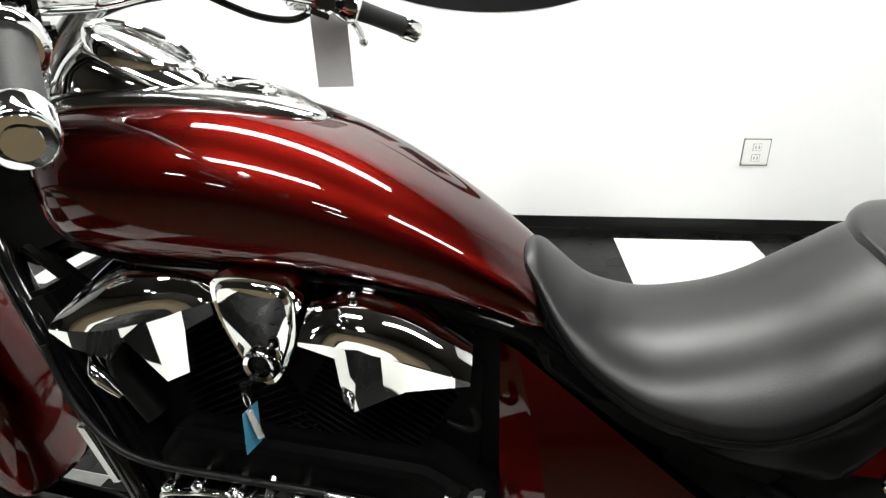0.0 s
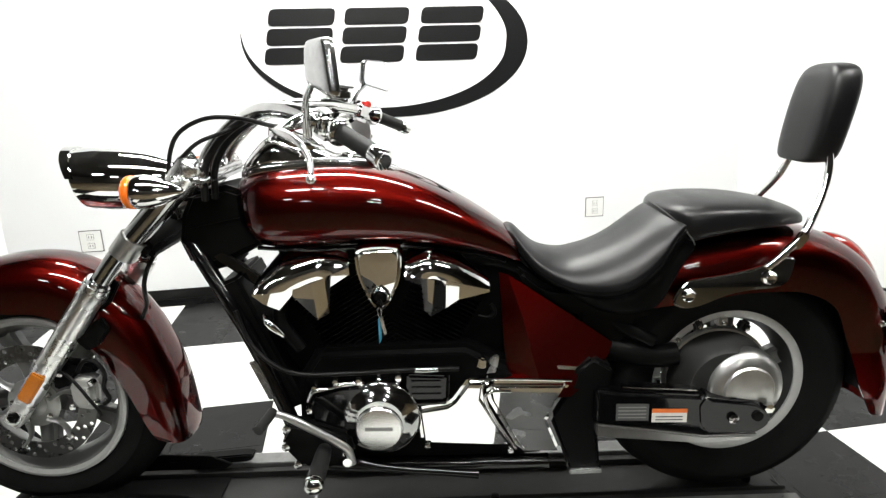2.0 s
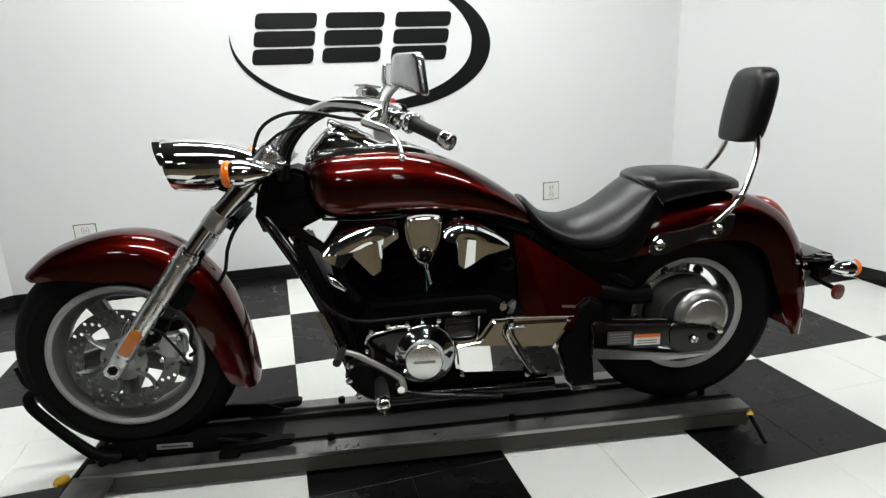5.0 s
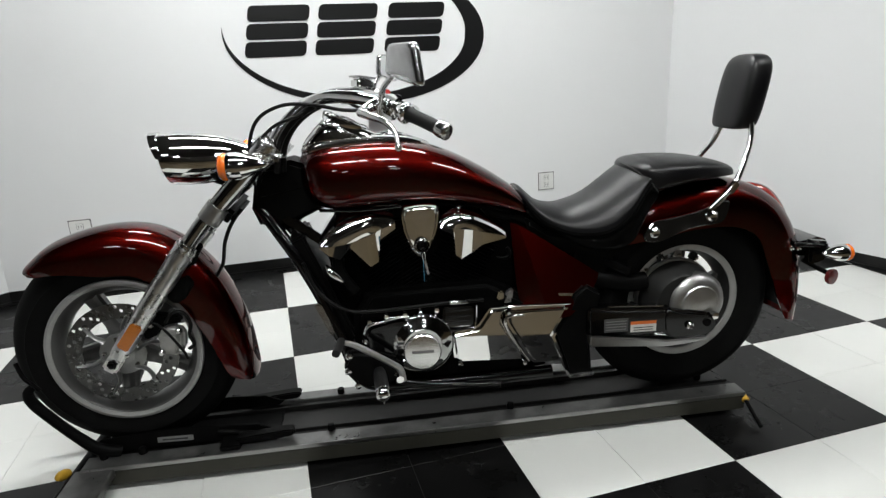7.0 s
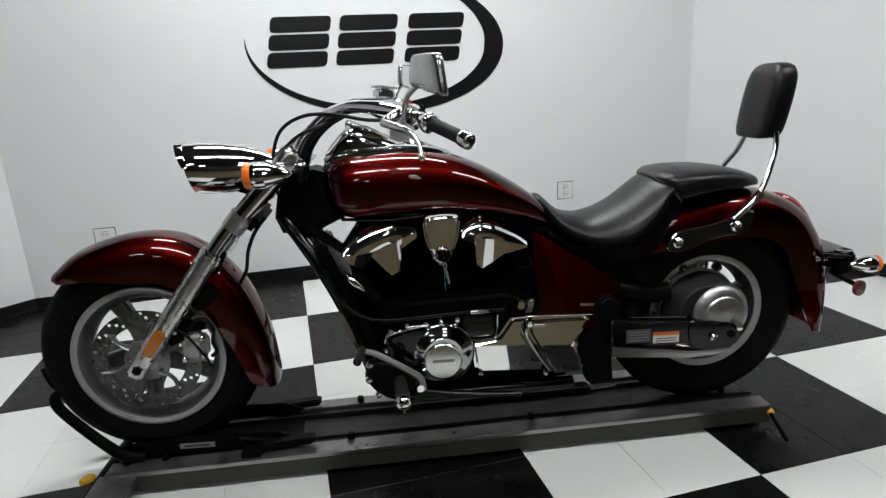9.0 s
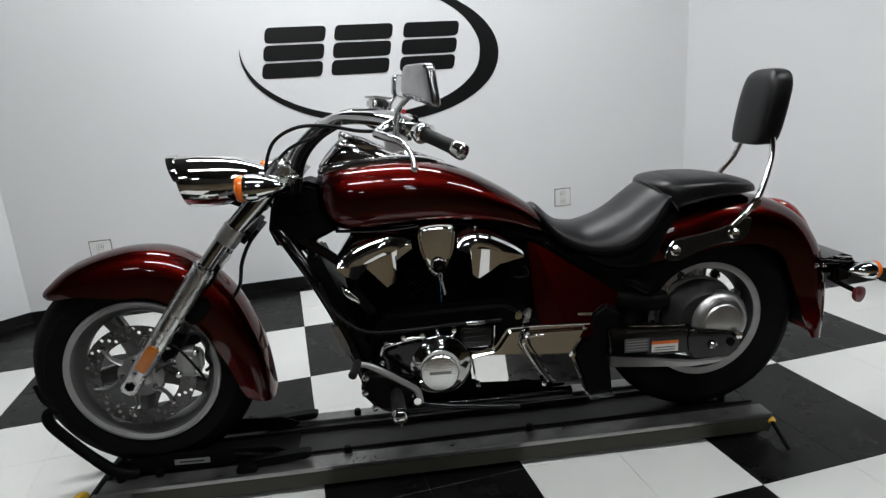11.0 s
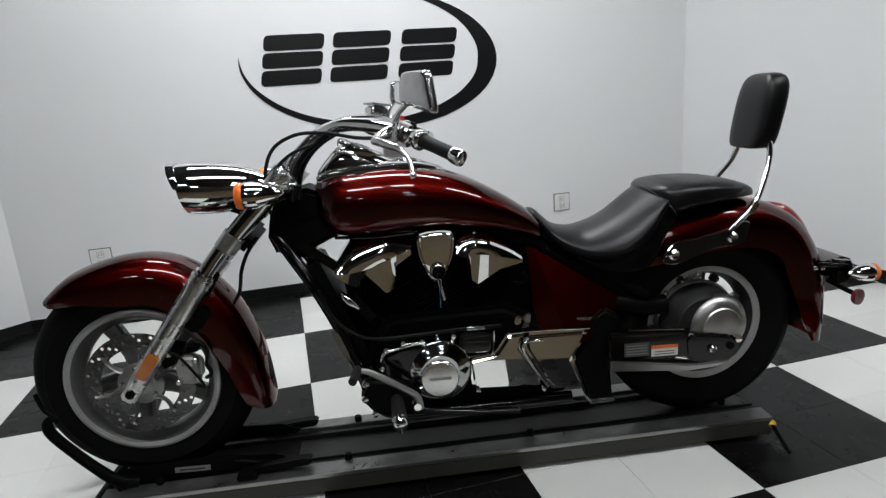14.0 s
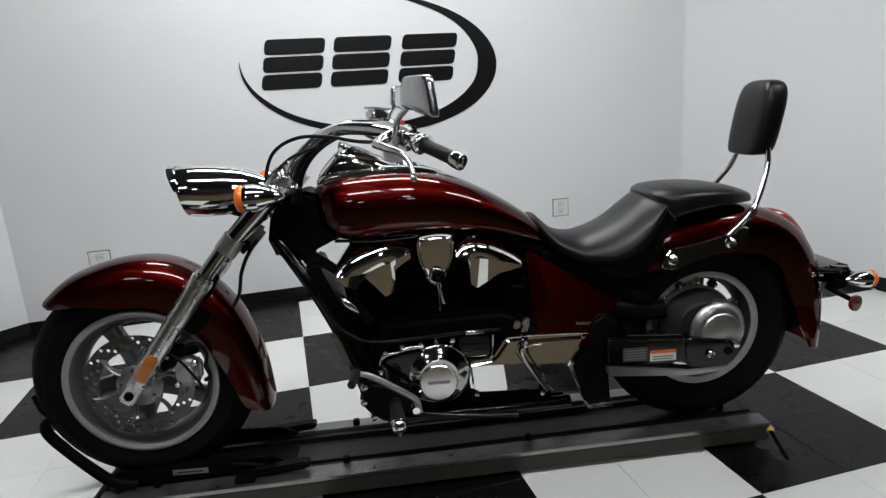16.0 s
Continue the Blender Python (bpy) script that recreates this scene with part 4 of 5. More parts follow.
pill_rows = [(1.556, 0.833, 0.812, 0.012), (1.563, 0.842, 0.802, 0.052), (1.578, 0.85, 0.79, 0.095), (1.6, 0.857, 0.772, 0.124), (1.625, 0.859, 0.758, 0.137), (1.66, 0.861, 0.766, 0.14), (1.75, 0.857, 0.782, 0.137), (1.825, 0.845, 0.788, 0.122), (1.878, 0.83, 0.79, 0.097), (1.902, 0.81, 0.789, 0.065), (1.91, 0.799, 0.788, 0.03)]
pillion = part("pillion_seat", loft([side_ring(b, t, w, h, 40, 0.45, 0.7, 0.35) for b, t, w, h in stations(pill_rows, 6, 2)]), LEATHER, bike, "black vinyl pillion pad", angle=70)
part("pillion_seam", tube([L(1.559, 0.0, 0.842), L(1.564, 0.055, 0.838), L(1.578, 0.095, 0.824), L(1.598, 0.125, 0.802), L(1.617, 0.137, 0.775), L(1.622, 0.136, 0.766)], 0.0022, 8), PIPING, pillion)

plate_line = [(1.577, 0.633), (1.602, 0.618), (1.64, 0.622), (1.704, 0.645), (1.76, 0.655), (1.808, 0.658), (1.84, 0.672), (1.855, 0.715), (1.85, 0.728), (1.812, 0.728), (1.78, 0.71), (1.7, 0.693), (1.64, 0.686), (1.604, 0.677)]


def leaned(geo, s):
    """The side plates follow the fender's flank, nearer to the middle at the top."""
    return [(x, y + s * 0.125 * (z - 0.665), z) for x, y, z in geo[0]], geo[1]


for s in (1, -1):
    pl = part("backrest_bracket", leaned(prism([tuple(q[:2]) for q in spline(plate_line, 3, True)], 0.131 * s, 0.1445 * s, 0.0062, 3), s), CHROME, bike, "chrome backrest side plate", angle=15)
    for q in ((1.612, 0.648), (1.795, 0.684)):
        part("bracket_bolt", rev([(0.001, 0.0), (0.016, 0.0), (0.016, 0.006), (0.011, 0.011), (0.006, 0.009), (0.001, 0.009)], L(q[0], 0.142 * s, q[1]), (0, -s, 0), 18), CHROME, pl)
    part("backrest_upright", tube([L(1.79, 0.136 * s, 0.705), L(1.83, 0.138 * s, 0.742), L(1.868, 0.134 * s, 0.782), L(1.895, 0.122 * s, 0.828), L(1.923, 0.1 * s, 0.876), L(1.938, 0.085 * s, 0.92), L(1.942, 0.07 * s, 0.962), L(1.945, 0.055 * s, 1.02)], 0.0092, 12), CHROME, bike, "bent chrome backrest upright")
    part("upright_joint", moved(box((0, 0, 0), (0.04, 0.016, 0.024), 0.004), Matrix.Translation(L(1.858, 0.138 * s, 0.768)) @ pose(0, 0, 0, 0, -55, 0)), CHROME, bike)
pad_rings = []
for k, (zz, half, back, front) in enumerate(stations([(0.93, 0.04, 0.045, 0.0), (0.935, 0.07, 0.058, -0.012), (0.96, 0.083, 0.064, -0.016), (1.03, 0.087, 0.066, -0.018), (1.1, 0.085, 0.064, -0.016), (1.135, 0.072, 0.057, -0.012), (1.15, 0.048, 0.044, -0.002), (1.154, 0.016, 0.032, 0.01)], 4)):
    b0 = 1.905 + (zz - 0.935) * 0.2
    pts = []
    for j in range(28):
        a = 2 * math.pi * j / 28
        c, q = math.cos(a), math.sin(a)
        pts.append((b0 + (front + back) / 2 + (back - front) / 2 * math.copysign(abs(c) ** 0.45, c), half * math.copysign(abs(q) ** 0.5, q), zz))
    pad_rings.append(pts)
pad = part("backrest_pad", loft(pad_rings), LEATHER, bike, "black vinyl backrest pad", angle=60)

# ---- handlebar and controls ----
bar_line = [(0.956, 0.412, 1.011), (0.87, 0.325, 1.056), (0.82, 0.27, 1.077), (0.76, 0.205, 1.093), (0.68, 0.125, 1.097), (0.625, 0.075, 1.083), (0.605, 0.04, 1.077)]
line = [L(*q) for q in bar_line] + [L(q[0], -q[1], q[2]) for q in reversed(bar_line)]
handlebar = part("handlebar", tube(line, [0.011, 0.012, 0.0155, 0.0175, 0.018, 0.0175, 0.017] + [0.017, 0.0175, 0.018, 0.0175, 0.0155, 0.012, 0.011], 16), CHROME, bike, "wide swept-back chrome handlebar")
for s in (1, -1):
    part("riser", tube([L(0.508, 0.06 * s, 0.965), L(0.535, 0.06 * s, 1.01), L(0.575, 0.06 * s, 1.05), L(0.606, 0.062 * s, 1.074)], [0.021, 0.019, 0.018, 0.018], 16), DARK_CHROME, bike, "chrome handlebar riser")
    part("riser_foot", rev([(0.001, 0), (0.029, 0), (0.029, 0.012), (0.022, 0.02), (0.001, 0.02)], L(0.5, 0.06 * s, 0.962), (0.5, 0, 0.85), 20), CHROME, bike)
    grip = part("grip", tube([L(0.872, 0.327 * s, 1.055), L(0.9, 0.355 * s, 1.041), L(0.938, 0.393 * s, 1.0215)], [0.0175, 0.0165, 0.017], 20), GRIP, bike, "black rubber grip")
    part("grip_end", join(tube([L(0.936, 0.391 * s, 1.0225), L(0.941, 0.396 * s, 1.02), L(0.954, 0.409 * s, 1.013), L(0.957, 0.412 * s, 1.0115)], [0.018, 0.0205, 0.0205, 0.0175], 20), tube([L(0.956, 0.411 * s, 1.012), L(0.9585, 0.4135 * s, 1.011)], 0.011, 16)), CHROME, grip, "chrome grip end")
    part("grip_collar", tube([L(0.856, 0.311 * s, 1.062), L(0.866, 0.321 * s, 1.057), L(0.872, 0.327 * s, 1.055), L(0.876, 0.331 * s, 1.053)], [0.02, 0.026, 0.026, 0.021], 20), CHROME, grip)
    turn = pose(0, 0, 0, 0, 20, 45 * -s)
    sw = part("switch_housing", moved(box((0, 0, 0), (0.06, 0.045, 0.056), 0.014, segments=3), Matrix.Translation(L(0.835, 0.288 * s, 1.07)) @ turn), CHROME, bike, "chrome switch housing")
    part("switch", moved(box((0, 0, 0), (0.02, 0.014, 0.016), 0.004), Matrix.Translation(L(0.856, 0.287 * s, 1.09)) @ turn), RED_SWITCH if s < 0 else SATIN, sw)
    part("switch_button", moved(box((0, 0, 0), (0.014, 0.014, 0.012), 0.003), Matrix.Translation(L(0.865, 0.285 * s, 1.062)) @ turn), SATIN, sw)
    part("lever_perch", tube([L(0.82, 0.27 * s, 1.082), L(0.795, 0.285 * s, 1.078), L(0.772, 0.305 * s, 1.07), L(0.76, 0.33 * s, 1.063)], [0.019, 0.015, 0.012, 0.01], 14), CHROME, bike)
    lever = part("lever", tube([L(0.757, 0.33 * s, 1.063), L(0.783, 0.372 * s, 1.056), L(0.812, 0.412 * s, 1.046), L(0.832, 0.436 * s, 1.022), L(0.837, 0.456 * s, 0.998)], [0.0085, 0.0085, 0.0068, 0.0055, 0.005], 12, flat=1.2), POLISHED, bike, "polished hand lever")
    part("lever_ball", rev([(0.001, -0.009), (0.005, -0.0075), (0.0085, -0.003), (0.009, 0.0), (0.0085, 0.003), (0.005, 0.0075), (0.001, 0.009)], L(0.837, 0.46 * s, 0.99), (0, 0, 1), 20), POLISHED, lever)
    # mirror
    part("mirror_stem", tube([L(0.806, 0.305 * s, 1.05), L(0.81, 0.325 * s, 1.09), L(0.82, 0.352 * s, 1.122), L(0.845, 0.39 * s, 1.148)], [0.009, 0.008, 0.007, 0.007], 10), DARK_CHROME, bike)
    face = Matrix.Translation(L(0.86, 0.425 * s, 1.168)) @ pose(0, 0, 0, 0, 0, 27 * s)
    shape = rounded([(-0.052, 0.046), (-0.07, -0.022), (0.078, -0.05), (0.06, 0.044)], [0.018, 0.02, 0.016, 0.018], 4)
    shape = [(y * -s, z) for y, z in shape]
    rings = [[(q, y * k, z * k) for y, z in shape] for q, k in ((0.006, 0.93), (0.008, 0.99), (0.003, 1.01), (-0.003, 1.0), (-0.008, 0.95), (-0.0115, 0.8), (-0.0135, 0.55), (-0.0145, 0.25))]
    mir = part("mirror_shell", moved(loft(rings), face), DARK_CHROME, bike, "chrome mirror shell")
    part("mirror_glass", moved(loft([[(0.0085, y * 0.92, z * 0.92) for y, z in shape], [(0.0095, y * 0.92, z * 0.92) for y, z in shape]]), face), MIRROR, mir)
# brake reservoir on the right bar
res = part("brake_reservoir", moved(box((0, 0, 0), (0.075, 0.05, 0.038), 0.01, segments=3), Matrix.Translation(L(0.775, -0.262, 1.12)) @ pose(0, 0, 0, 0, 8, 40)), CHROME, bike, "chrome brake fluid reservoir")
part("reservoir_cap", moved(box((0, 0, 0.021), (0.078, 0.053, 0.006), 0.002), Matrix.Translation(L(0.775, -0.262, 1.12)) @ pose(0, 0, 0, 0, 8, 40)), DARK_CHROME, res)
part("throttle_loop", tube([L(0.82, -0.29, 1.055), L(0.79, -0.27, 1.04), L(0.75, -0.22, 1.05), L(0.7, -0.16, 1.085)], 0.0055, 8), CABLE, bike)
part("clutch_cable", tube([L(0.765, 0.29, 1.066), L(0.71, 0.2, 1.066), L(0.63, 0.15, 1.081), L(0.55, 0.135, 1.081), L(0.483, 0.13, 1.044), L(0.452, 0.12, 0.96), L(0.452, 0.1, 0.87)], 0.005, 10), CABLE, bike)
part("throttle_cable", tube([L(0.7, -0.16, 1.085), L(0.62, -0.1, 1.07), L(0.55, -0.06, 1.03), L(0.5, -0.04, 0.96)], 0.006, 8), CABLE, bike)
for q, w in ((0.02, 0.0), (0.045, 0.014)):
    part("wiring_sleeve", tube([L(0.655 - w, 0.1 + q, 1.076), L(0.615 - w, 0.085 + q, 1.055), L(0.575 - w, 0.075 + q, 1.02), L(0.545 - w, 0.07 + q, 0.97), L(0.53 - w, 0.05 + q, 0.9)], 0.0085, 10), CABLE, bike)
part("cable_loop", tube([L(0.66, 0.12, 1.085), L(0.6, 0.14, 1.055), L(0.53, 0.14, 1.03), L(0.475, 0.13, 0.98), L(0.46, 0.12, 0.93)], 0.0045, 8), CABLE, bike)

# ---- frame ----
for s in (1, -1):
    part("frame_tube", tube([L(0.447, 0.045 * s, 0.8), L(0.49, 0.075 * s, 0.738), L(0.549, 0.1 * s, 0.64), L(0.603, 0.108 * s, 0.52), L(0.648, 0.11 * s, 0.385), L(0.688, 0.11 * s, 0.265), L(0.74, 0.11 * s, 0.222), L(0.86, 0.11 * s, 0.212), L(1.1, 0.11 * s, 0.208), L(1.3, 0.11 * s, 0.205)], 0.019, 14), BLACK, bike, "gloss black frame tube")
    part("seat_rail", tube([L(0.66, 0.04 * s, 0.77), L(1.0, 0.055 * s, 0.735), L(1.17, 0.045 * s, 0.722), L(1.28, 0.047 * s, 0.666), L(1.4, 0.052 * s, 0.59), L(1.56, 0.085 * s, 0.51)], 0.018, 14), SATIN, bike, "black seat rail")
    part("frame_post", prism([(1.36, 0.47), (1.35, 0.44), (1.296, 0.35), (1.334, 0.235), (1.342, 0.204), (1.424, 0.205), (1.412, 0.34), (1.44, 0.42), (1.45, 0.47), (1.4, 0.5)], 0.09 * s, 0.146 * s, 0.01, 3), SATIN, bike, "black pivot plate")
    part("post_foot", prism([(1.345, 0.215), (1.42, 0.215), (1.425, 0.2), (1.342, 0.198)], 0.1 * s, 0.165 * s, 0.003), DARK_CHROME, bike)
part("backbone", tube([(0.5, 0, 0.86), (0.7, 0, 0.85), (1.0, 0, 0.79), (1.25, 0, 0.68), (1.45, 0, 0.6)], 0.035, 12), BLACK, bike)
part("frame_gusset", prism([(0.5, 0.76), (0.53, 0.775), (0.665, 0.665), (0.64, 0.65)], 0.055, 0.07, 0.004), BLACK, bike)
lean = Matrix.Translation((0.606, 0, 0.54)) @ pose(0, 0, 0, 0, -21, 0)
radiator = part("radiator", moved(box((0, 0, 0), (0.055, 0.205, 0.36), 0.008), lean), SATIN, bike, "black radiator between the frame tubes")
for k in range(22):
    part("radiator_fin", moved(box((-0.03, 0, -0.13 + 0.012 * k), (0.006, 0.18, 0.002), 0.0), lean), SATIN, radiator)
part("radiator_edge", prism([(0.578, 0.512), (0.598, 0.512), (0.634, 0.417), (0.618, 0.408)], 0.118, 0.13, 0.003), DARK_CHROME, bike)
part("coolant_hose", tube([L(0.63, 0.06, 0.68), L(0.66, 0.09, 0.66), L(0.66, 0.1, 0.6), L(0.7, 0.1, 0.53)], 0.017, 12), SATIN, bike)
part("hose_clip", tube([L(0.622, 0.108, 0.622), L(0.634, 0.118, 0.606), L(0.648, 0.12, 0.592), L(0.668, 0.12, 0.572)], [0.006, 0.012, 0.011, 0.005], 12), CHROME, bike)

# ---- engine ----
crank = part("crankcase", prism([(0.68, 0.27), (0.72, 0.225), (1.1, 0.215), (1.3, 0.225), (1.33, 0.3), (1.3, 0.42), (1.16, 0.5), (1.1, 0.53), (0.74, 0.53), (0.69, 0.46)], -0.15, 0.12, 0.02, 3), ENGINE, bike, "black engine crankcase")
part("sump", prism([(0.75, 0.225), (1.25, 0.22), (1.2, 0.2), (0.8, 0.2)], -0.09, 0.09, 0.006), ENGINE, crank)
part("underside_strip", prism([(0.86, 0.226), (1.1, 0.219), (1.1, 0.224), (0.86, 0.231)], 0.12, 0.136, 0.001), DARK_CHROME, crank)


def cylinder(root, head, n):
    a, b = Vector(root), Vector(head)
    d = (b - a).normalized()
    m = d.to_track_quat("Z", "Y").to_matrix().to_4x4()
    c = part("engine_cylinder", tube([root, head], 0.066, 24), ENGINE, bike, "black finned cylinder")
    for k in range(n):
        q = a + (b - a) * (0.18 + 0.82 * k / (n - 1))
        part("fin", moved(box((0, 0, 0), (0.165, 0.17, 0.0035), 0.0014, segments=1), Matrix.Translation(q) @ m), ENGINE, c)
    return c


cylinder((0.9, 0.0, 0.44), (0.775, 0.0, 0.665), 20)
cylinder((0.94, 0.0, 0.44), (1.065, 0.0, 0.665), 20)
part("engine_shroud", prism([(0.625, 0.67), (0.645, 0.5), (0.7, 0.43), (1.1, 0.42), (1.17, 0.5), (1.175, 0.66), (1.12, 0.7), (0.68, 0.715)], -0.085, 0.06, 0.01), ENGINE, bike, "black mass between the cylinders")
part("cylinder_valley", prism([(0.83, 0.5), (0.99, 0.5), (0.985, 0.62), (1.02, 0.74), (0.8, 0.74), (0.845, 0.62)], -0.08, 0.075, 0.008), ENGINE, bike)

part("battery_box", prism([(1.1, 0.5), (1.2, 0.42), (1.4, 0.42), (1.42, 0.55), (1.25, 0.7), (1.1, 0.73), (1.07, 0.62)], -0.07, 0.055, 0.01), ENGINE, bike, "black inner box behind the engine")
part("seat_base", prism([(1.22, 0.715), (1.3, 0.66), (1.42, 0.64), (1.54, 0.655), (1.6, 0.72), (1.62, 0.66), (1.56, 0.575), (1.44, 0.555), (1.33, 0.6), (1.24, 0.67)], -0.085, 0.085, 0.012), SATIN, bike, "black seat base")

# chrome head covers: a folded skirt with a pointed tail below the crease, a smooth domed crown above it
def head_cover(name, tail, crease, top, tilt, yaw, b0, folds, label):
    """The skirt faces a little down and is turned by yaw; its edge is bevelled inwards and sharp folds fan out to its tail."""
    def out(b, z, step=0.0):
        return (b, -(0.124 + tilt * (z - 0.66) - yaw * (b - b0) - step), z)
    inner = [(b + (c - b) * q, z + (w - z) * q) for (b, z), (c, w) in zip(tail, crease) for q in [min(0.4, 0.009 / max(math.hypot(c - b, w - z), 1e-4))]]
    cover = part(name, loft([[out(b, z, 0.011) for b, z in tail], [out(b, z, -f) for f, (b, z) in zip(folds, inner)], [out(b, z, -0.35 * f) for f, (b, z) in zip(folds, crease)]], closed=False), CHROME, bike, label, angle=8, solid=0.004)
    foot, crest = spline(crease, 4), spline(top, 4)
    rows = []
    for k in range(11):
        u = 1 - k / 10
        row = []
        for j, (f, c) in enumerate(zip(foot, crest)):
            swell = math.sin(math.pi * j / (len(foot) - 1)) ** 0.7 * math.sin(math.pi * min(1.0, 1.15 * (1 - u)))
            row.append((f[0] + (c[0] - f[0]) * (1 - u) ** 1.5, out(f[0], f[1])[1] * u ** 0.6 - 0.02 * (1 - u) - 0.024 * swell, f[1] + (c[1] + 0.02 - f[1]) * (1 - u ** 1.25)))
        rows.append(row)
    part("crown", loft(rows, closed=False), CHROME, cover, "smooth domed upper half", angle=70, solid=0.004)
    return cover


head_cover("front_head_cover",
           [(0.613, 0.684), (0.637, 0.654), (0.666, 0.634), (0.695, 0.667), (0.752, 0.603), (0.777, 0.613), (0.782, 0.679), (0.832, 0.709)],
           [(0.613, 0.69), (0.637, 0.687), (0.666, 0.687), (0.702, 0.692), (0.745, 0.704), (0.77, 0.712), (0.79, 0.72), (0.831, 0.734)],
           [(0.628, 0.706), (0.648, 0.73), (0.672, 0.75), (0.705, 0.765), (0.745, 0.773), (0.77, 0.773), (0.79, 0.77), (0.82, 0.757)],
           0.12, 0.2, 0.72, (0.0, 0.004, -0.002, -0.006, 0.009, 0.001, -0.005, 0.002), "faceted chrome front head cover")
head_cover("rear_head_cover",
           [(0.962, 0.709), (1.003, 0.682), (1.004, 0.618), (1.018, 0.607), (1.052, 0.619), (1.083, 0.643), (1.158, 0.66)],
           [(0.962, 0.715), (0.995, 0.711), (1.012, 0.708), (1.03, 0.705), (1.056, 0.699), (1.087, 0.691), (1.158, 0.668)],
           [(0.972, 0.75), (0.99, 0.758), (1.008, 0.76), (1.03, 0.757), (1.058, 0.748), (1.09, 0.732), (1.148, 0.688)],
           0.14, 0.12, 1.06, (0.002, -0.004, 0.0, 0.008, -0.005, 0.005, 0.0), "faceted chrome rear head cover")
def jutting(geo):
    """The shield stands out further at the top than at its point."""
    return [(x, y - 0.11 * (z - 0.7), z) for x, y, z in geo[0]], geo[1]


sc = [tuple(q[:2]) for q in spline([(0.851, 0.778), (0.88, 0.789), (0.93, 0.789), (0.957, 0.777), (0.956, 0.725), (0.942, 0.68), (0.918, 0.637), (0.9, 0.624), (0.883, 0.637), (0.862, 0.683), (0.85, 0.73)], 3, True)]
shield = part("shield_cover", jutting(dome(sc, [(0.96, 0.06), (1.0, 0.075), (1.0, 0.118), (0.95, 0.128), (0.87, 0.126), (0.84, 0.129), (0.79, 0.132), (0.4, 0.1345), (0.1, 0.135)])), CHROME, bike, "shield-shaped chrome centre cover", angle=24)
lock = part("ignition_lock", ring([(0.014, 0.12), (0.0215, 0.12), (0.023, 0.136), (0.0205, 0.142), (0.0155, 0.14)], (0.903, 0, 0.668), LEFT, 28), CHROME, shield, "round ignition lock")
part("lock_face", rev([(0.001, 0.139), (0.008, 0.14), (0.0155, 0.134), (0.0155, 0.128), (0.001, 0.128)], (0.903, 0, 0.668), LEFT, 24), SATIN, lock)

# round clutch cover with scalloped chrome
clutch = part("clutch_cover", rev([(0.096, 0.1), (0.0985, 0.138), (0.097, 0.145), (0.092, 0.15), (0.076, 0.158), (0.06, 0.164), (0.057, 0.167), (0.001, 0.167)], (0.887, 0, 0.36), LEFT, 56), SMOKE_CHROME, bike, "large round dark chrome clutch cover")
part("clutch_disc", rev([(0.055, 0.166), (0.0565, 0.172), (0.053, 0.176), (0.03, 0.179), (0.001, 0.18)], (0.884, 0, 0.347), LEFT, 48), POLISHED, clutch, "polished inner disc")
part("clutch_print", prism([(0.852, 0.3475), (0.917, 0.3455), (0.917, 0.3545), (0.852, 0.3565)], 0.1785, 0.1807, 0.0), LABEL_PRINT, clutch)
for k in range(5):
    a = radians(35 + 27.5 * k)
    part("scallop", tube([L(0.887 + 0.07 * math.cos(a), 0.152, 0.36 + 0.07 * math.sin(a)), L(0.887 + 0.092 * math.cos(a), 0.142, 0.36 + 0.095 * math.sin(a)), L(0.887 + 0.112 * math.cos(a), 0.12, 0.36 + 0.112 * math.sin(a))], [0.003, 0.0065, 0.006], 12), DARK_CHROME, clutch)
side = part("alternator_cover", prism([(0.715, 0.405), (0.73, 0.435), (0.79, 0.452), (0.85, 0.455), (0.87, 0.42), (0.82, 0.36), (0.79, 0.31), (0.75, 0.3), (0.72, 0.34)], 0.1, 0.152, 0.012, 3), BLACK, bike, "black cover ahead of the clutch")
part("cover_rim", tube([L(0.716, 0.146, 0.412), L(0.732, 0.15, 0.44), L(0.77, 0.15, 0.446), L(0.8, 0.15, 0.455), L(0.85, 0.15, 0.458)], [0.005, 0.0075, 0.004, 0.007, 0.004], 10), CHROME, side)
for q in ((0.735, 0.448), (0.785, 0.462), (0.718, 0.39), (0.74, 0.31), (0.84, 0.462), (0.935, 0.468)):
    part("cover_bolt", rev([(0.001, 0.12), (0.01, 0.12), (0.0095, 0.15), (0.007, 0.155), (0.001, 0.156)], (q[0], 0, q[1]), LEFT, 14), CHROME, side)
part("starter_block", prism([(0.95, 0.405), (1.045, 0.4), (1.05, 0.465), (0.955, 0.472)], 0.1, 0.145, 0.006), BLACK, bike)
for z in (0.418, 0.435, 0.452):
    part("block_fin", prism([(0.965, z), (1.035, z - 0.002), (1.035, z + 0.004), (0.965, z + 0.006)], 0.145, 0.149, 0.001), BLACK, bike)
part("block_edge", tube([L(0.962, 0.147, 0.396), L(1.03, 0.147, 0.397), L(1.05, 0.147, 0.404), L(1.055, 0.147, 0.47)], 0.0035, 8), CHROME, bike)

def tipped(geo):
    """The lower panels lean in a little towards the top."""
    return [(x, y + 0.03 * (z - 0.34), z) for x, y, z in geo[0]], geo[1]


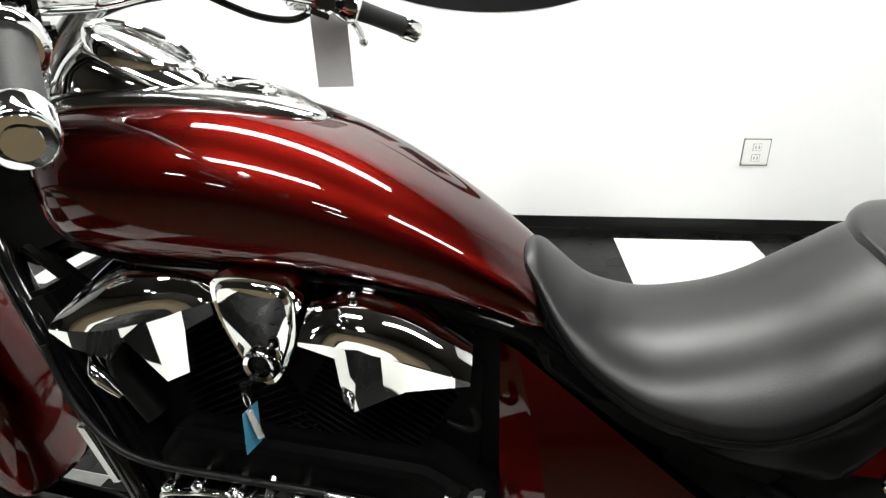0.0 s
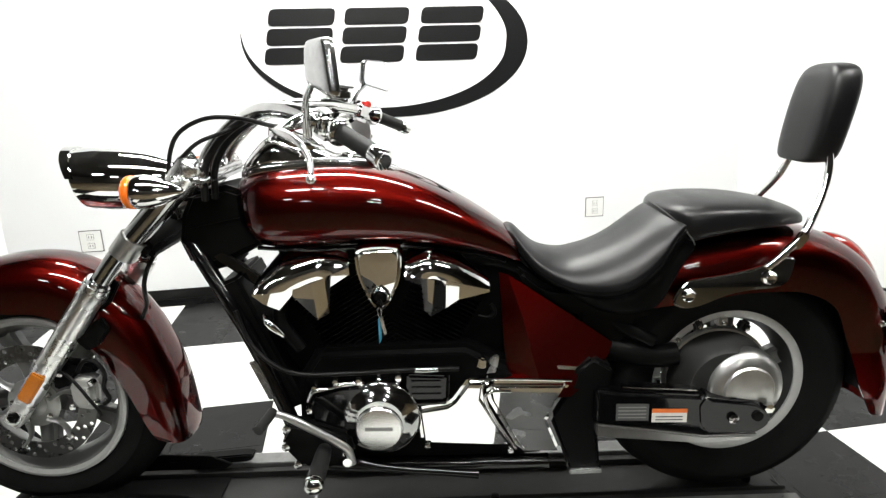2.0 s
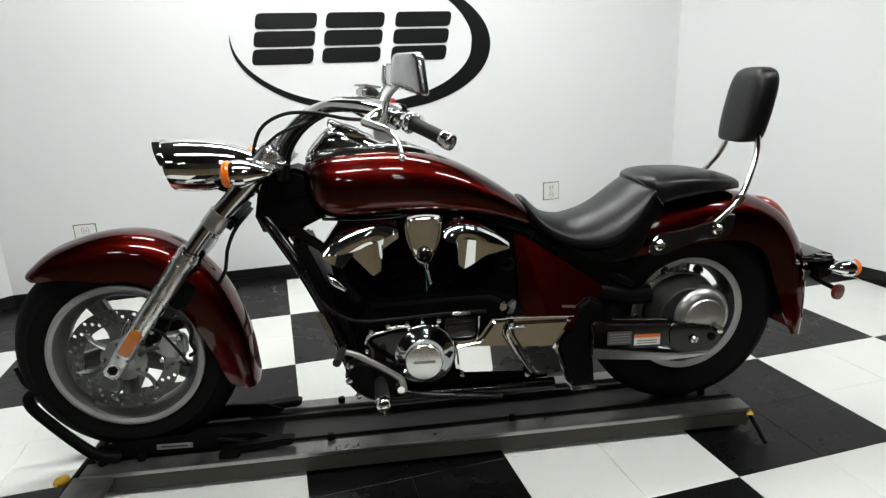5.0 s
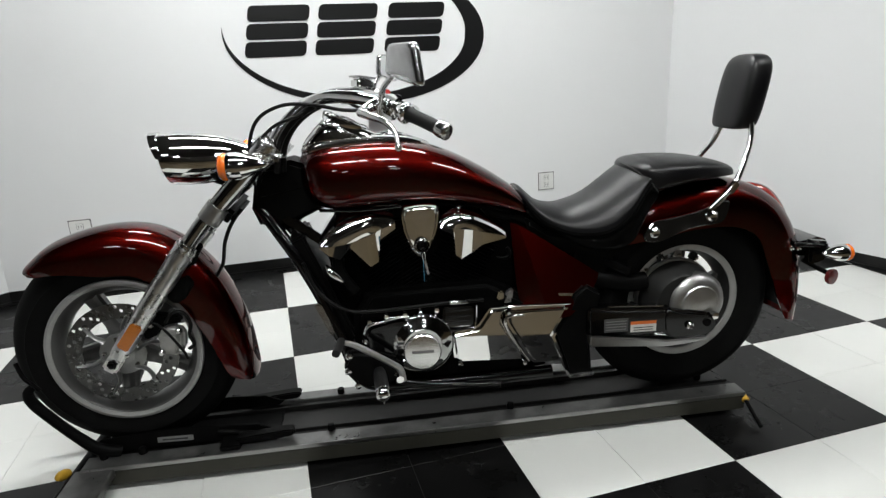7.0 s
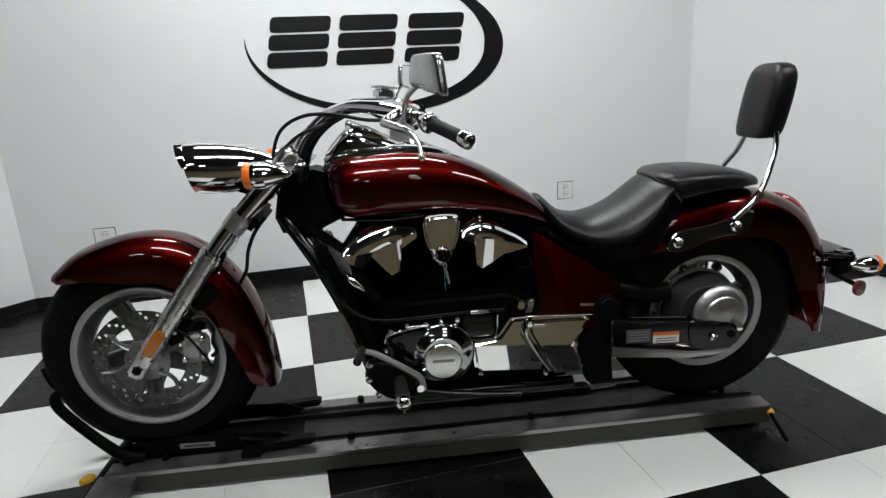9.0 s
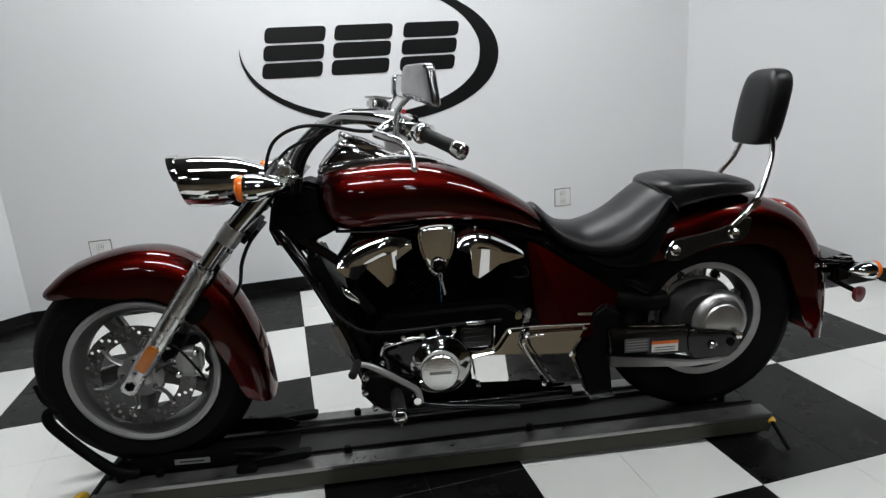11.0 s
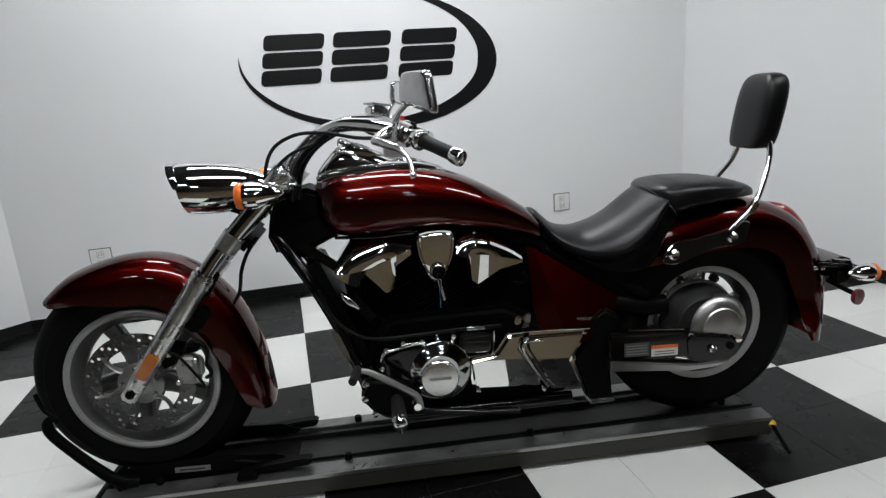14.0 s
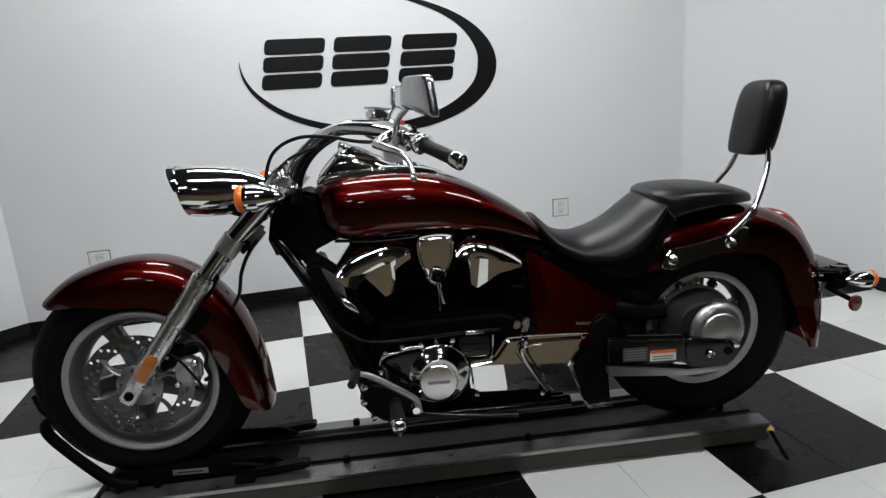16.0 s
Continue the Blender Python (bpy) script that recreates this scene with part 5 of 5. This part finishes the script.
fp = [(0.975, 0.384), (1.045, 0.394), (1.062, 0.405), (1.095, 0.45), (1.105, 0.455), (1.16, 0.453), (1.14, 0.43), (1.136, 0.405), (1.205, 0.282), (1.19, 0.276), (0.983, 0.291)]
front_panel = part("chrome_side_panel", tipped(prism(fp, 0.1, 0.154, 0.012, 3)), CHROME, bike, "mirror-bright chrome lower side panel", angle=15)
rp = [(1.15, 0.451), (1.349, 0.445), (1.294, 0.353), (1.33, 0.258), (1.231, 0.262), (1.213, 0.278), (1.148, 0.4), (1.143, 0.43)]
rear_panel = part("chrome_rear_panel", tipped(prism(rp, 0.1, 0.163, 0.014, 3)), CHROME, bike, "mirror-bright chrome rear side panel", angle=15)
part("panel_rib", tube([L(1.2, 0.16, 0.428), L(1.152, 0.163, 0.43), L(1.14, 0.163, 0.405), L(1.17, 0.163, 0.34), L(1.212, 0.163, 0.275)], [0.003, 0.0045, 0.005, 0.0045, 0.003], 12), CHROME, rear_panel)
part("panel_lip", tube([L(1.1, 0.15, 0.457), L(1.2, 0.156, 0.458), L(1.345, 0.158, 0.45)], 0.003, 8), CHROME, rear_panel)
for q in ((0.998, 0.287), (1.2, 0.268)):
    part("panel_bolt", rev([(0.001, 0.15), (0.008, 0.15), (0.007, 0.16), (0.001, 0.162)], (q[0], 0, q[1]), LEFT, 12), DARK_CHROME, front_panel)
part("engine_cable", tube([L(0.56, 0.12, 0.64), L(0.59, 0.13, 0.56), L(0.644, 0.14, 0.506), L(0.712, 0.143, 0.482), L(0.838, 0.143, 0.481), L(0.95, 0.143, 0.484), L(1.08, 0.14, 0.482)], 0.0055, 10), CABLE, bike)
part("cable_end", tube([L(0.975, 0.145, 0.484), L(1.0, 0.145, 0.4835), L(1.03, 0.145, 0.483)], [0.007, 0.0085, 0.006], 10), DARK_CHROME, bike)
part("throttle_body_bracket", tube([L(1.16, 0.112, 0.632), L(1.168, 0.115, 0.612), L(1.155, 0.115, 0.6), L(1.13, 0.11, 0.603)], [0.005, 0.006, 0.005, 0.003], 10), SATIN, bike)
part("fitting", prism([(1.122, 0.472), (1.145, 0.47), (1.146, 0.498), (1.13, 0.502)], 0.1, 0.13, 0.005), CHROME, bike)
part("linkage_plate", prism([(1.14, 0.452), (1.16, 0.495), (1.178, 0.5), (1.172, 0.455)], 0.1, 0.12, 0.004), ALU, bike)

# ---- side cover ----
corners = [(1.184, 0.694, 0.06), (1.206, 0.689, 0.068), (1.29, 0.634, 0.084), (1.38, 0.573, 0.099), (1.452, 0.522, 0.109), (1.44, 0.495, 0.119), (1.405, 0.45, 0.135), (1.345, 0.404, 0.152), (1.285, 0.402, 0.15), (1.205, 0.405, 0.118), (1.193, 0.5, 0.094)]
count = len(corners)
skin = [L(b, 0.05, z) for b, z, _ in corners] + [L(b, l, z) for b, z, l in corners] + [L(1.238, 0.104, 0.585), L(1.262, 0.135, 0.48)]
m1, m2 = 2 * count, 2 * count + 1
front = [(0, 1, m1), (1, 2, m1), (2, 3, m1), (3, m2, m1), (3, 4, m2), (4, 5, m2), (5, 6, m2), (6, 7, m2), (7, 8, m2), (8, 9, m2), (9, 10, m1, m2), (10, 0, m1)]
rim_faces = [(k, (k + 1) % count, count + (k + 1) % count, count + k) for k in range(count)]
cover = part("side_cover", (skin, rim_faces + [tuple(q + count if q < count else q for q in f) for f in front]), RED, bike, "dark red triangular side cover", angle=14)
part("cover_badge", prism([(1.315, 0.468), (1.385, 0.462), (1.385, 0.472), (1.315, 0.478)], 0.115, 0.1345, 0.001), DARK_CHROME, cover, "small bright badge strip")

# ---- swingarm, final drive ----
arm = part("swingarm", prism([(1.4, 0.43), (1.47, 0.418), (1.65, 0.402), (1.7, 0.392), (1.78, 0.388), (1.815, 0.366), (1.806, 0.35), (1.75, 0.33), (1.64, 0.322), (1.4, 0.332)], 0.1, 0.168, 0.012, 3), BLACK, bike, "gloss black shaft-drive swingarm")
part("axle_block", prism([(1.64, 0.378), (1.658, 0.409), (1.682, 0.396), (1.783, 0.382), (1.812, 0.366), (1.824, 0.34), (1.822, 0.318), (1.794, 0.3), (1.67, 0.3), (1.645, 0.33)], 0.12, 0.172, 0.009, 3), BLACK, arm, "gloss black axle end block")
part("arm_rail", prism([(1.405, 0.34), (1.66, 0.298), (1.79, 0.296), (1.8, 0.29), (1.74, 0.28), (1.661, 0.277), (1.406, 0.304)], 0.13, 0.172, 0.004), STEEL, arm, "brushed silver lower arm")
part("arm_bolt", rev([(0.001, 0.165), (0.012, 0.165), (0.012, 0.18), (0.006, 0.184), (0.001, 0.181)], (1.728, 0, 0.345), LEFT, 20), CHROME, arm)
part("arm_plug", rev([(0.001, 0.165), (0.015, 0.165), (0.013, 0.176), (0.001, 0.177)], (1.787, 0, 0.348), LEFT, 20), SATIN, arm)
part("arm_highlight", prism([(1.47, 0.42), (1.65, 0.405), (1.65, 0.409), (1.47, 0.424)], 0.12, 0.15, 0.001), DARK_CHROME, arm)
part("grey_label", prism([(1.45, 0.346), (1.528, 0.343), (1.528, 0.387), (1.45, 0.39)], 0.168, 0.1686, 0.0), LABEL_GREY, arm, "grey printed label")
for k in range(4):
    part("label_print", prism([(1.455, 0.352 + 0.009 * k), (1.522, 0.35 + 0.009 * k), (1.522, 0.353 + 0.009 * k), (1.455, 0.355 + 0.009 * k)], 0.1687, 0.169, 0.0), LABEL_PRINT, arm)
part("warning_label", prism([(1.536, 0.338), (1.62, 0.335), (1.62, 0.365), (1.536, 0.368)], 0.168, 0.1686, 0.0), LABEL_WHITE, arm, "white label with an orange head")
part("label_head", prism([(1.536, 0.3635), (1.62, 0.3605), (1.62, 0.371), (1.536, 0.374)], 0.1687, 0.169, 0.0), LABEL_ORANGE, arm)
for k in range(2):
    part("label_print", prism([(1.545, 0.343 + 0.008 * k), (1.61, 0.341 + 0.008 * k), (1.61, 0.344 + 0.008 * k), (1.545, 0.346 + 0.008 * k)], 0.1687, 0.169, 0.0), LABEL_GREY, arm)
drive = part("final_drive", rev([(0.118, 0.03), (0.126, 0.05), (0.126, 0.072), (0.12, 0.082), (0.114, 0.088), (0.11, 0.1), (0.102, 0.112), (0.098, 0.124), (0.092, 0.13), (0.001, 0.13)], (1.732, 0, 0.4), LEFT, 56), DRIVE, bike, "dark ribbed final drive housing")
part("drive_ring", ring([(0.1265, 0.058), (0.134, 0.058), (0.135, 0.066), (0.132, 0.072), (0.1265, 0.073)], (1.728, 0, 0.4), LEFT, 56), ALU, drive, "bright housing flange")
for k in range(7):
    a = radians(62 + 24 * k)
    part("housing_lug", moved(box((0, 0, 0), (0.03, 0.03, 0.024), 0.006), Matrix.Translation((1.728 + 0.145 * math.cos(a), -0.05, 0.4 + 0.145 * math.sin(a))) @ pose(0, 0, 0, 0, -math.degrees(a), 0)), ALU if k % 2 else DRIVE, drive)
    part("lug_bolt", rev([(0.001, 0.066), (0.006, 0.066), (0.0055, 0.074), (0.001, 0.075)], (1.728 + 0.145 * math.cos(a), 0, 0.4 + 0.145 * math.sin(a)), LEFT, 8), DARK_CHROME, drive)
part("drive_cap", rev([(0.096, 0.105), (0.0945, 0.124), (0.086, 0.14), (0.07, 0.15), (0.062, 0.151), (0.058, 0.156), (0.025, 0.16), (0.001, 0.161)], (1.772, 0, 0.402), LEFT, 48), ALU, drive, "satin silver drive cap")
part("rear_disc", disc(RA, -0.09, 0.08, 0.12, 12), DISC, bike)
part("axle_end", rev([(0.001, 0.165), (0.014, 0.165), (0.012, 0.178), (0.001, 0.18)], (1.812, 0, 0.368), LEFT, 6), CHROME, arm)
for s in (1, -1):
    part("shock_cover", tube([L(1.4, 0.06 * s, 0.5), L(1.55, 0.075 * s, 0.47), L(1.62, 0.075 * s, 0.47)], 0.03, 12), SATIN, bike)
part("rear_inner_guard", prism([(1.38, 0.6), (1.5, 0.66), (1.54, 0.6), (1.46, 0.46), (1.42, 0.34), (1.36, 0.4)], -0.08, 0.08, 0.01), SATIN, bike)

# ---- forward controls ----
for s in (1, -1):
    br = part("peg_bracket", prism([(0.645, 0.33), (0.66, 0.29), (0.69, 0.25), (0.76, 0.245), (0.82, 0.27), (0.815, 0.33), (0.74, 0.36), (0.67, 0.37)], 0.12 * s, 0.175 * s, 0.012, 3), SATIN, bike, "black forward control bracket")
    for q in ((0.66, 0.312), (0.685, 0.262), (0.805, 0.288), (0.667, 0.36)):
        part("bracket_bolt", rev([(0.001, 0.0), (0.0105, 0.0), (0.01, 0.008), (0.005, 0.01), (0.001, 0.01)], L(q[0], 0.175 * s, q[1]), (0, -s, 0), 14), DARK_CHROME, br)
    peg = part("foot_peg", tube([L(0.75, 0.16 * s, 0.3), L(0.752, 0.2 * s, 0.301), L(0.756, 0.32 * s, 0.312)], [0.014, 0.019, 0.02], 16), GRIP, bike, "black rubber foot peg")
    part("peg_cap", rev([(0.02, 0.0), (0.0225, 0.006), (0.02, 0.018), (0.012, 0.026), (0.001, 0.028)], L(0.756, 0.32 * s, 0.312), (0, -s, 0), 24), CHROME, peg, "domed chrome peg end")
    part("peg_feeler", rod(L(0.756, 0.315 * s, 0.294), L(0.756, 0.317 * s, 0.272), 0.0045, 8), DARK_CHROME, peg)
shift = part("shift_lever", tube([L(0.652, 0.225, 0.428), L(0.68, 0.222, 0.418), L(0.712, 0.22, 0.398), L(0.783, 0.21, 0.343), L(0.812, 0.205, 0.315), L(0.82, 0.2, 0.275)], [0.0055, 0.007, 0.0078, 0.0078, 0.008, 0.0072], 12, flat=1.25), ALU, bike, "cast silver shift lever")
part("shift_peg", rod(L(0.652, 0.22, 0.43), L(0.638, 0.29, 0.425), 0.0115, 14), GRIP, shift)
part("shift_pivot", rod(L(0.81, 0.16, 0.285), L(0.81, 0.212, 0.285), 0.011, 16), CHROME, shift)
stand = part("side_stand", tube([L(0.8, 0.13, 0.24), L(0.9, 0.15, 0.225), L(1.05, 0.16, 0.214), L(1.12, 0.165, 0.209)], [0.012, 0.011, 0.0105, 0.012], 10), BLACK, bike, "folded black side stand")
# exhaust along the right flank
part("exhaust_pipe", tube([L(0.72, -0.12, 0.6), L(0.66, -0.15, 0.45), L(0.75, -0.19, 0.3), L(1.1, -0.21, 0.28), L(1.5, -0.22, 0.28), L(2.0, -0.23, 0.3)], [0.024, 0.024, 0.026, 0.036, 0.044, 0.044], 16), CHROME, bike, "long chrome exhaust on the right flank")

# ---- key with its tag, hang tag on the right grip ----
key = empty("key_and_tag", STAND)
part("key_blade", box(L(0.904, 0.156, 0.664), (0.006, 0.02, 0.004), 0.001), DARK_CHROME, key)
part("key_head", box(L(0.904, 0.172, 0.66), (0.014, 0.012, 0.02), 0.003), SATIN, key)
part("key_ring", tube([L(0.904 + 0.004 * math.cos(a), 0.176 + 0.002 * math.sin(a), 0.646 + 0.012 * math.sin(a)) for a in [2 * math.pi * k / 12 for k in range(12)]], 0.0012, 6, 3, True), DARK_CHROME, key)
part("tag", moved(box((0, 0, 0), (0.03, 0.0014, 0.058), 0.0006), Matrix.Translation(L(0.902, 0.172, 0.602)) @ pose(0, 0, 0, 0, 4, 85)), BLUE, key, "pale blue plastic tag")
part("second_key", moved(box((0, 0, 0), (0.008, 0.002, 0.045), 0.0006), Matrix.Translation(L(0.91, 0.176, 0.612)) @ pose(0, 0, 0, 0, -12, 30)), DARK_CHROME, key)
tagged(key, "ignition key with a pale blue plastic tag", "key")
hang = empty("hang_tag", STAND)
part("card", moved(box((0, 0, 0), (0.066, 0.0015, 0.125), 0.0004), Matrix.Translation(L(0.818, -0.352, 0.985)) @ pose(0, 0, 0, 0, -2, 4)), PAPER, hang, "plain grey card")
part("string", rod(L(0.82, -0.352, 1.046), L(0.835, -0.3, 1.062), 0.0012, 6), PAPER, hang)
tagged(hang, "plain grey card tag hanging from the brake-side control", "hang tag")

# ---- floor tiles, 12 inches each, laid two by two in squares ----
T = S / 2


def tile_mesh(name, mat):
    g = T / 2 - 0.0004
    e = 0.0012
    verts = [(x * g, y * g, -0.0035) for x, y in ((-1, -1), (1, -1), (1, 1), (-1, 1))]
    verts += [(x * g, y * g, -0.0008) for x, y in ((-1, -1), (1, -1), (1, 1), (-1, 1))]
    verts += [(x * (g - e), y * (g - e), 0.0) for x, y in ((-1, -1), (1, -1), (1, 1), (-1, 1))]
    faces = [(8, 9, 10, 11)]
    for k in range(4):
        n = (k + 1) % 4
        faces += [(k, n, 4 + n, 4 + k), (4 + k, 4 + n, 8 + n, 8 + k)]
    me = bpy.data.meshes.new(name)
    me.from_pydata(verts, [], faces)
    me.materials.append(mat)
    return me


def inside(x, y):
    hit = False
    for k in range(len(CORNERS)):
        (x1, y1), (x2, y2) = CORNERS[k], CORNERS[(k + 1) % len(CORNERS)]
        if (y1 > y) != (y2 > y) and x < (x2 - x1) * (y - y1) / (y2 - y1) + x1:
            hit = not hit
    return hit


white_tile, black_tile = tile_mesh("white_floor_tile", WHITE_TILE), tile_mesh("black_floor_tile", BLACK_TILE)
rest = {True: ([], []), False: ([], [])}
spots = []
for i in range(-20, 20):
    for j in range(-18, 7):
        x, y = (i + 0.5) * T, (j + 0.5) * T
        near = [inside(x + dx * T, y + dy * T) for dx in (-0.6, 0.6) for dy in (-0.6, 0.6)]
        if any(near) and y > -2 * S:
            spots.append((i, j, x, y, y > 3 * S or (math.floor(i / 2) + math.floor(j / 2)) % 2 == 1))
singles = {(s[0], s[1]) for s in sorted(spots, key=lambda s: (s[2] - 0.7) ** 2 + (s[3] - 0.3) ** 2)[:290]}
def trimmed(loop):
    """Cut a tile's outline to the walls round it."""
    for a, b in zip(CORNERS[:3] + CORNERS[-1:], CORNERS[1:4] + CORNERS[:1]):
        d = Vector(b) - Vector(a)
        side = [d.x * (p[1] - a[1]) - d.y * (p[0] - a[0]) for p in loop]
        cut = []
        for k in range(len(loop)):
            p, q, sp, sq = loop[k], loop[(k + 1) % len(loop)], side[k], side[(k + 1) % len(loop)]
            if sp <= 0:
                cut.append(p)
            if (sp < 0 < sq) or (sq < 0 < sp):
                u = sp / (sp - sq)
                cut.append((p[0] + (q[0] - p[0]) * u, p[1] + (q[1] - p[1]) * u))
        loop = cut
        if len(loop) < 3:
            return []
    return loop


for i, j, x, y, dark in spots:
    g = T / 2 - 0.0004
    square = [(x - g, y - g), (x + g, y - g), (x + g, y + g), (x - g, y + g)]
    loop = trimmed(square)
    if (i, j) in singles and loop == square:
        t = new("floor_tile", black_tile if dark else white_tile)
        t.location = (x, y, random.uniform(-0.0003, 0.0003))
        t.parent = floor
    elif loop:
        v, f = rest[dark]
        n = len(v)
        v += [(p[0], p[1], 0.0) for p in loop]
        f.append(tuple(range(n, n + len(loop))))
for dark, geo in rest.items():
    if geo[1]:
        tagged(part("floor_tiles", geo, BLACK_TILE if dark else WHITE_TILE, floor), kind="stuff")

front_floor = part("floor_beyond", slab([(-6.0, -2 * S), (6.0, -2 * S), (6.0, -8.0), (-6.0, -8.0)], -0.0034, -0.0002), TAN_FLOOR)
tagged(front_floor, "plain tan floor covering beyond the chequered tiles", "floor", kind="structure")
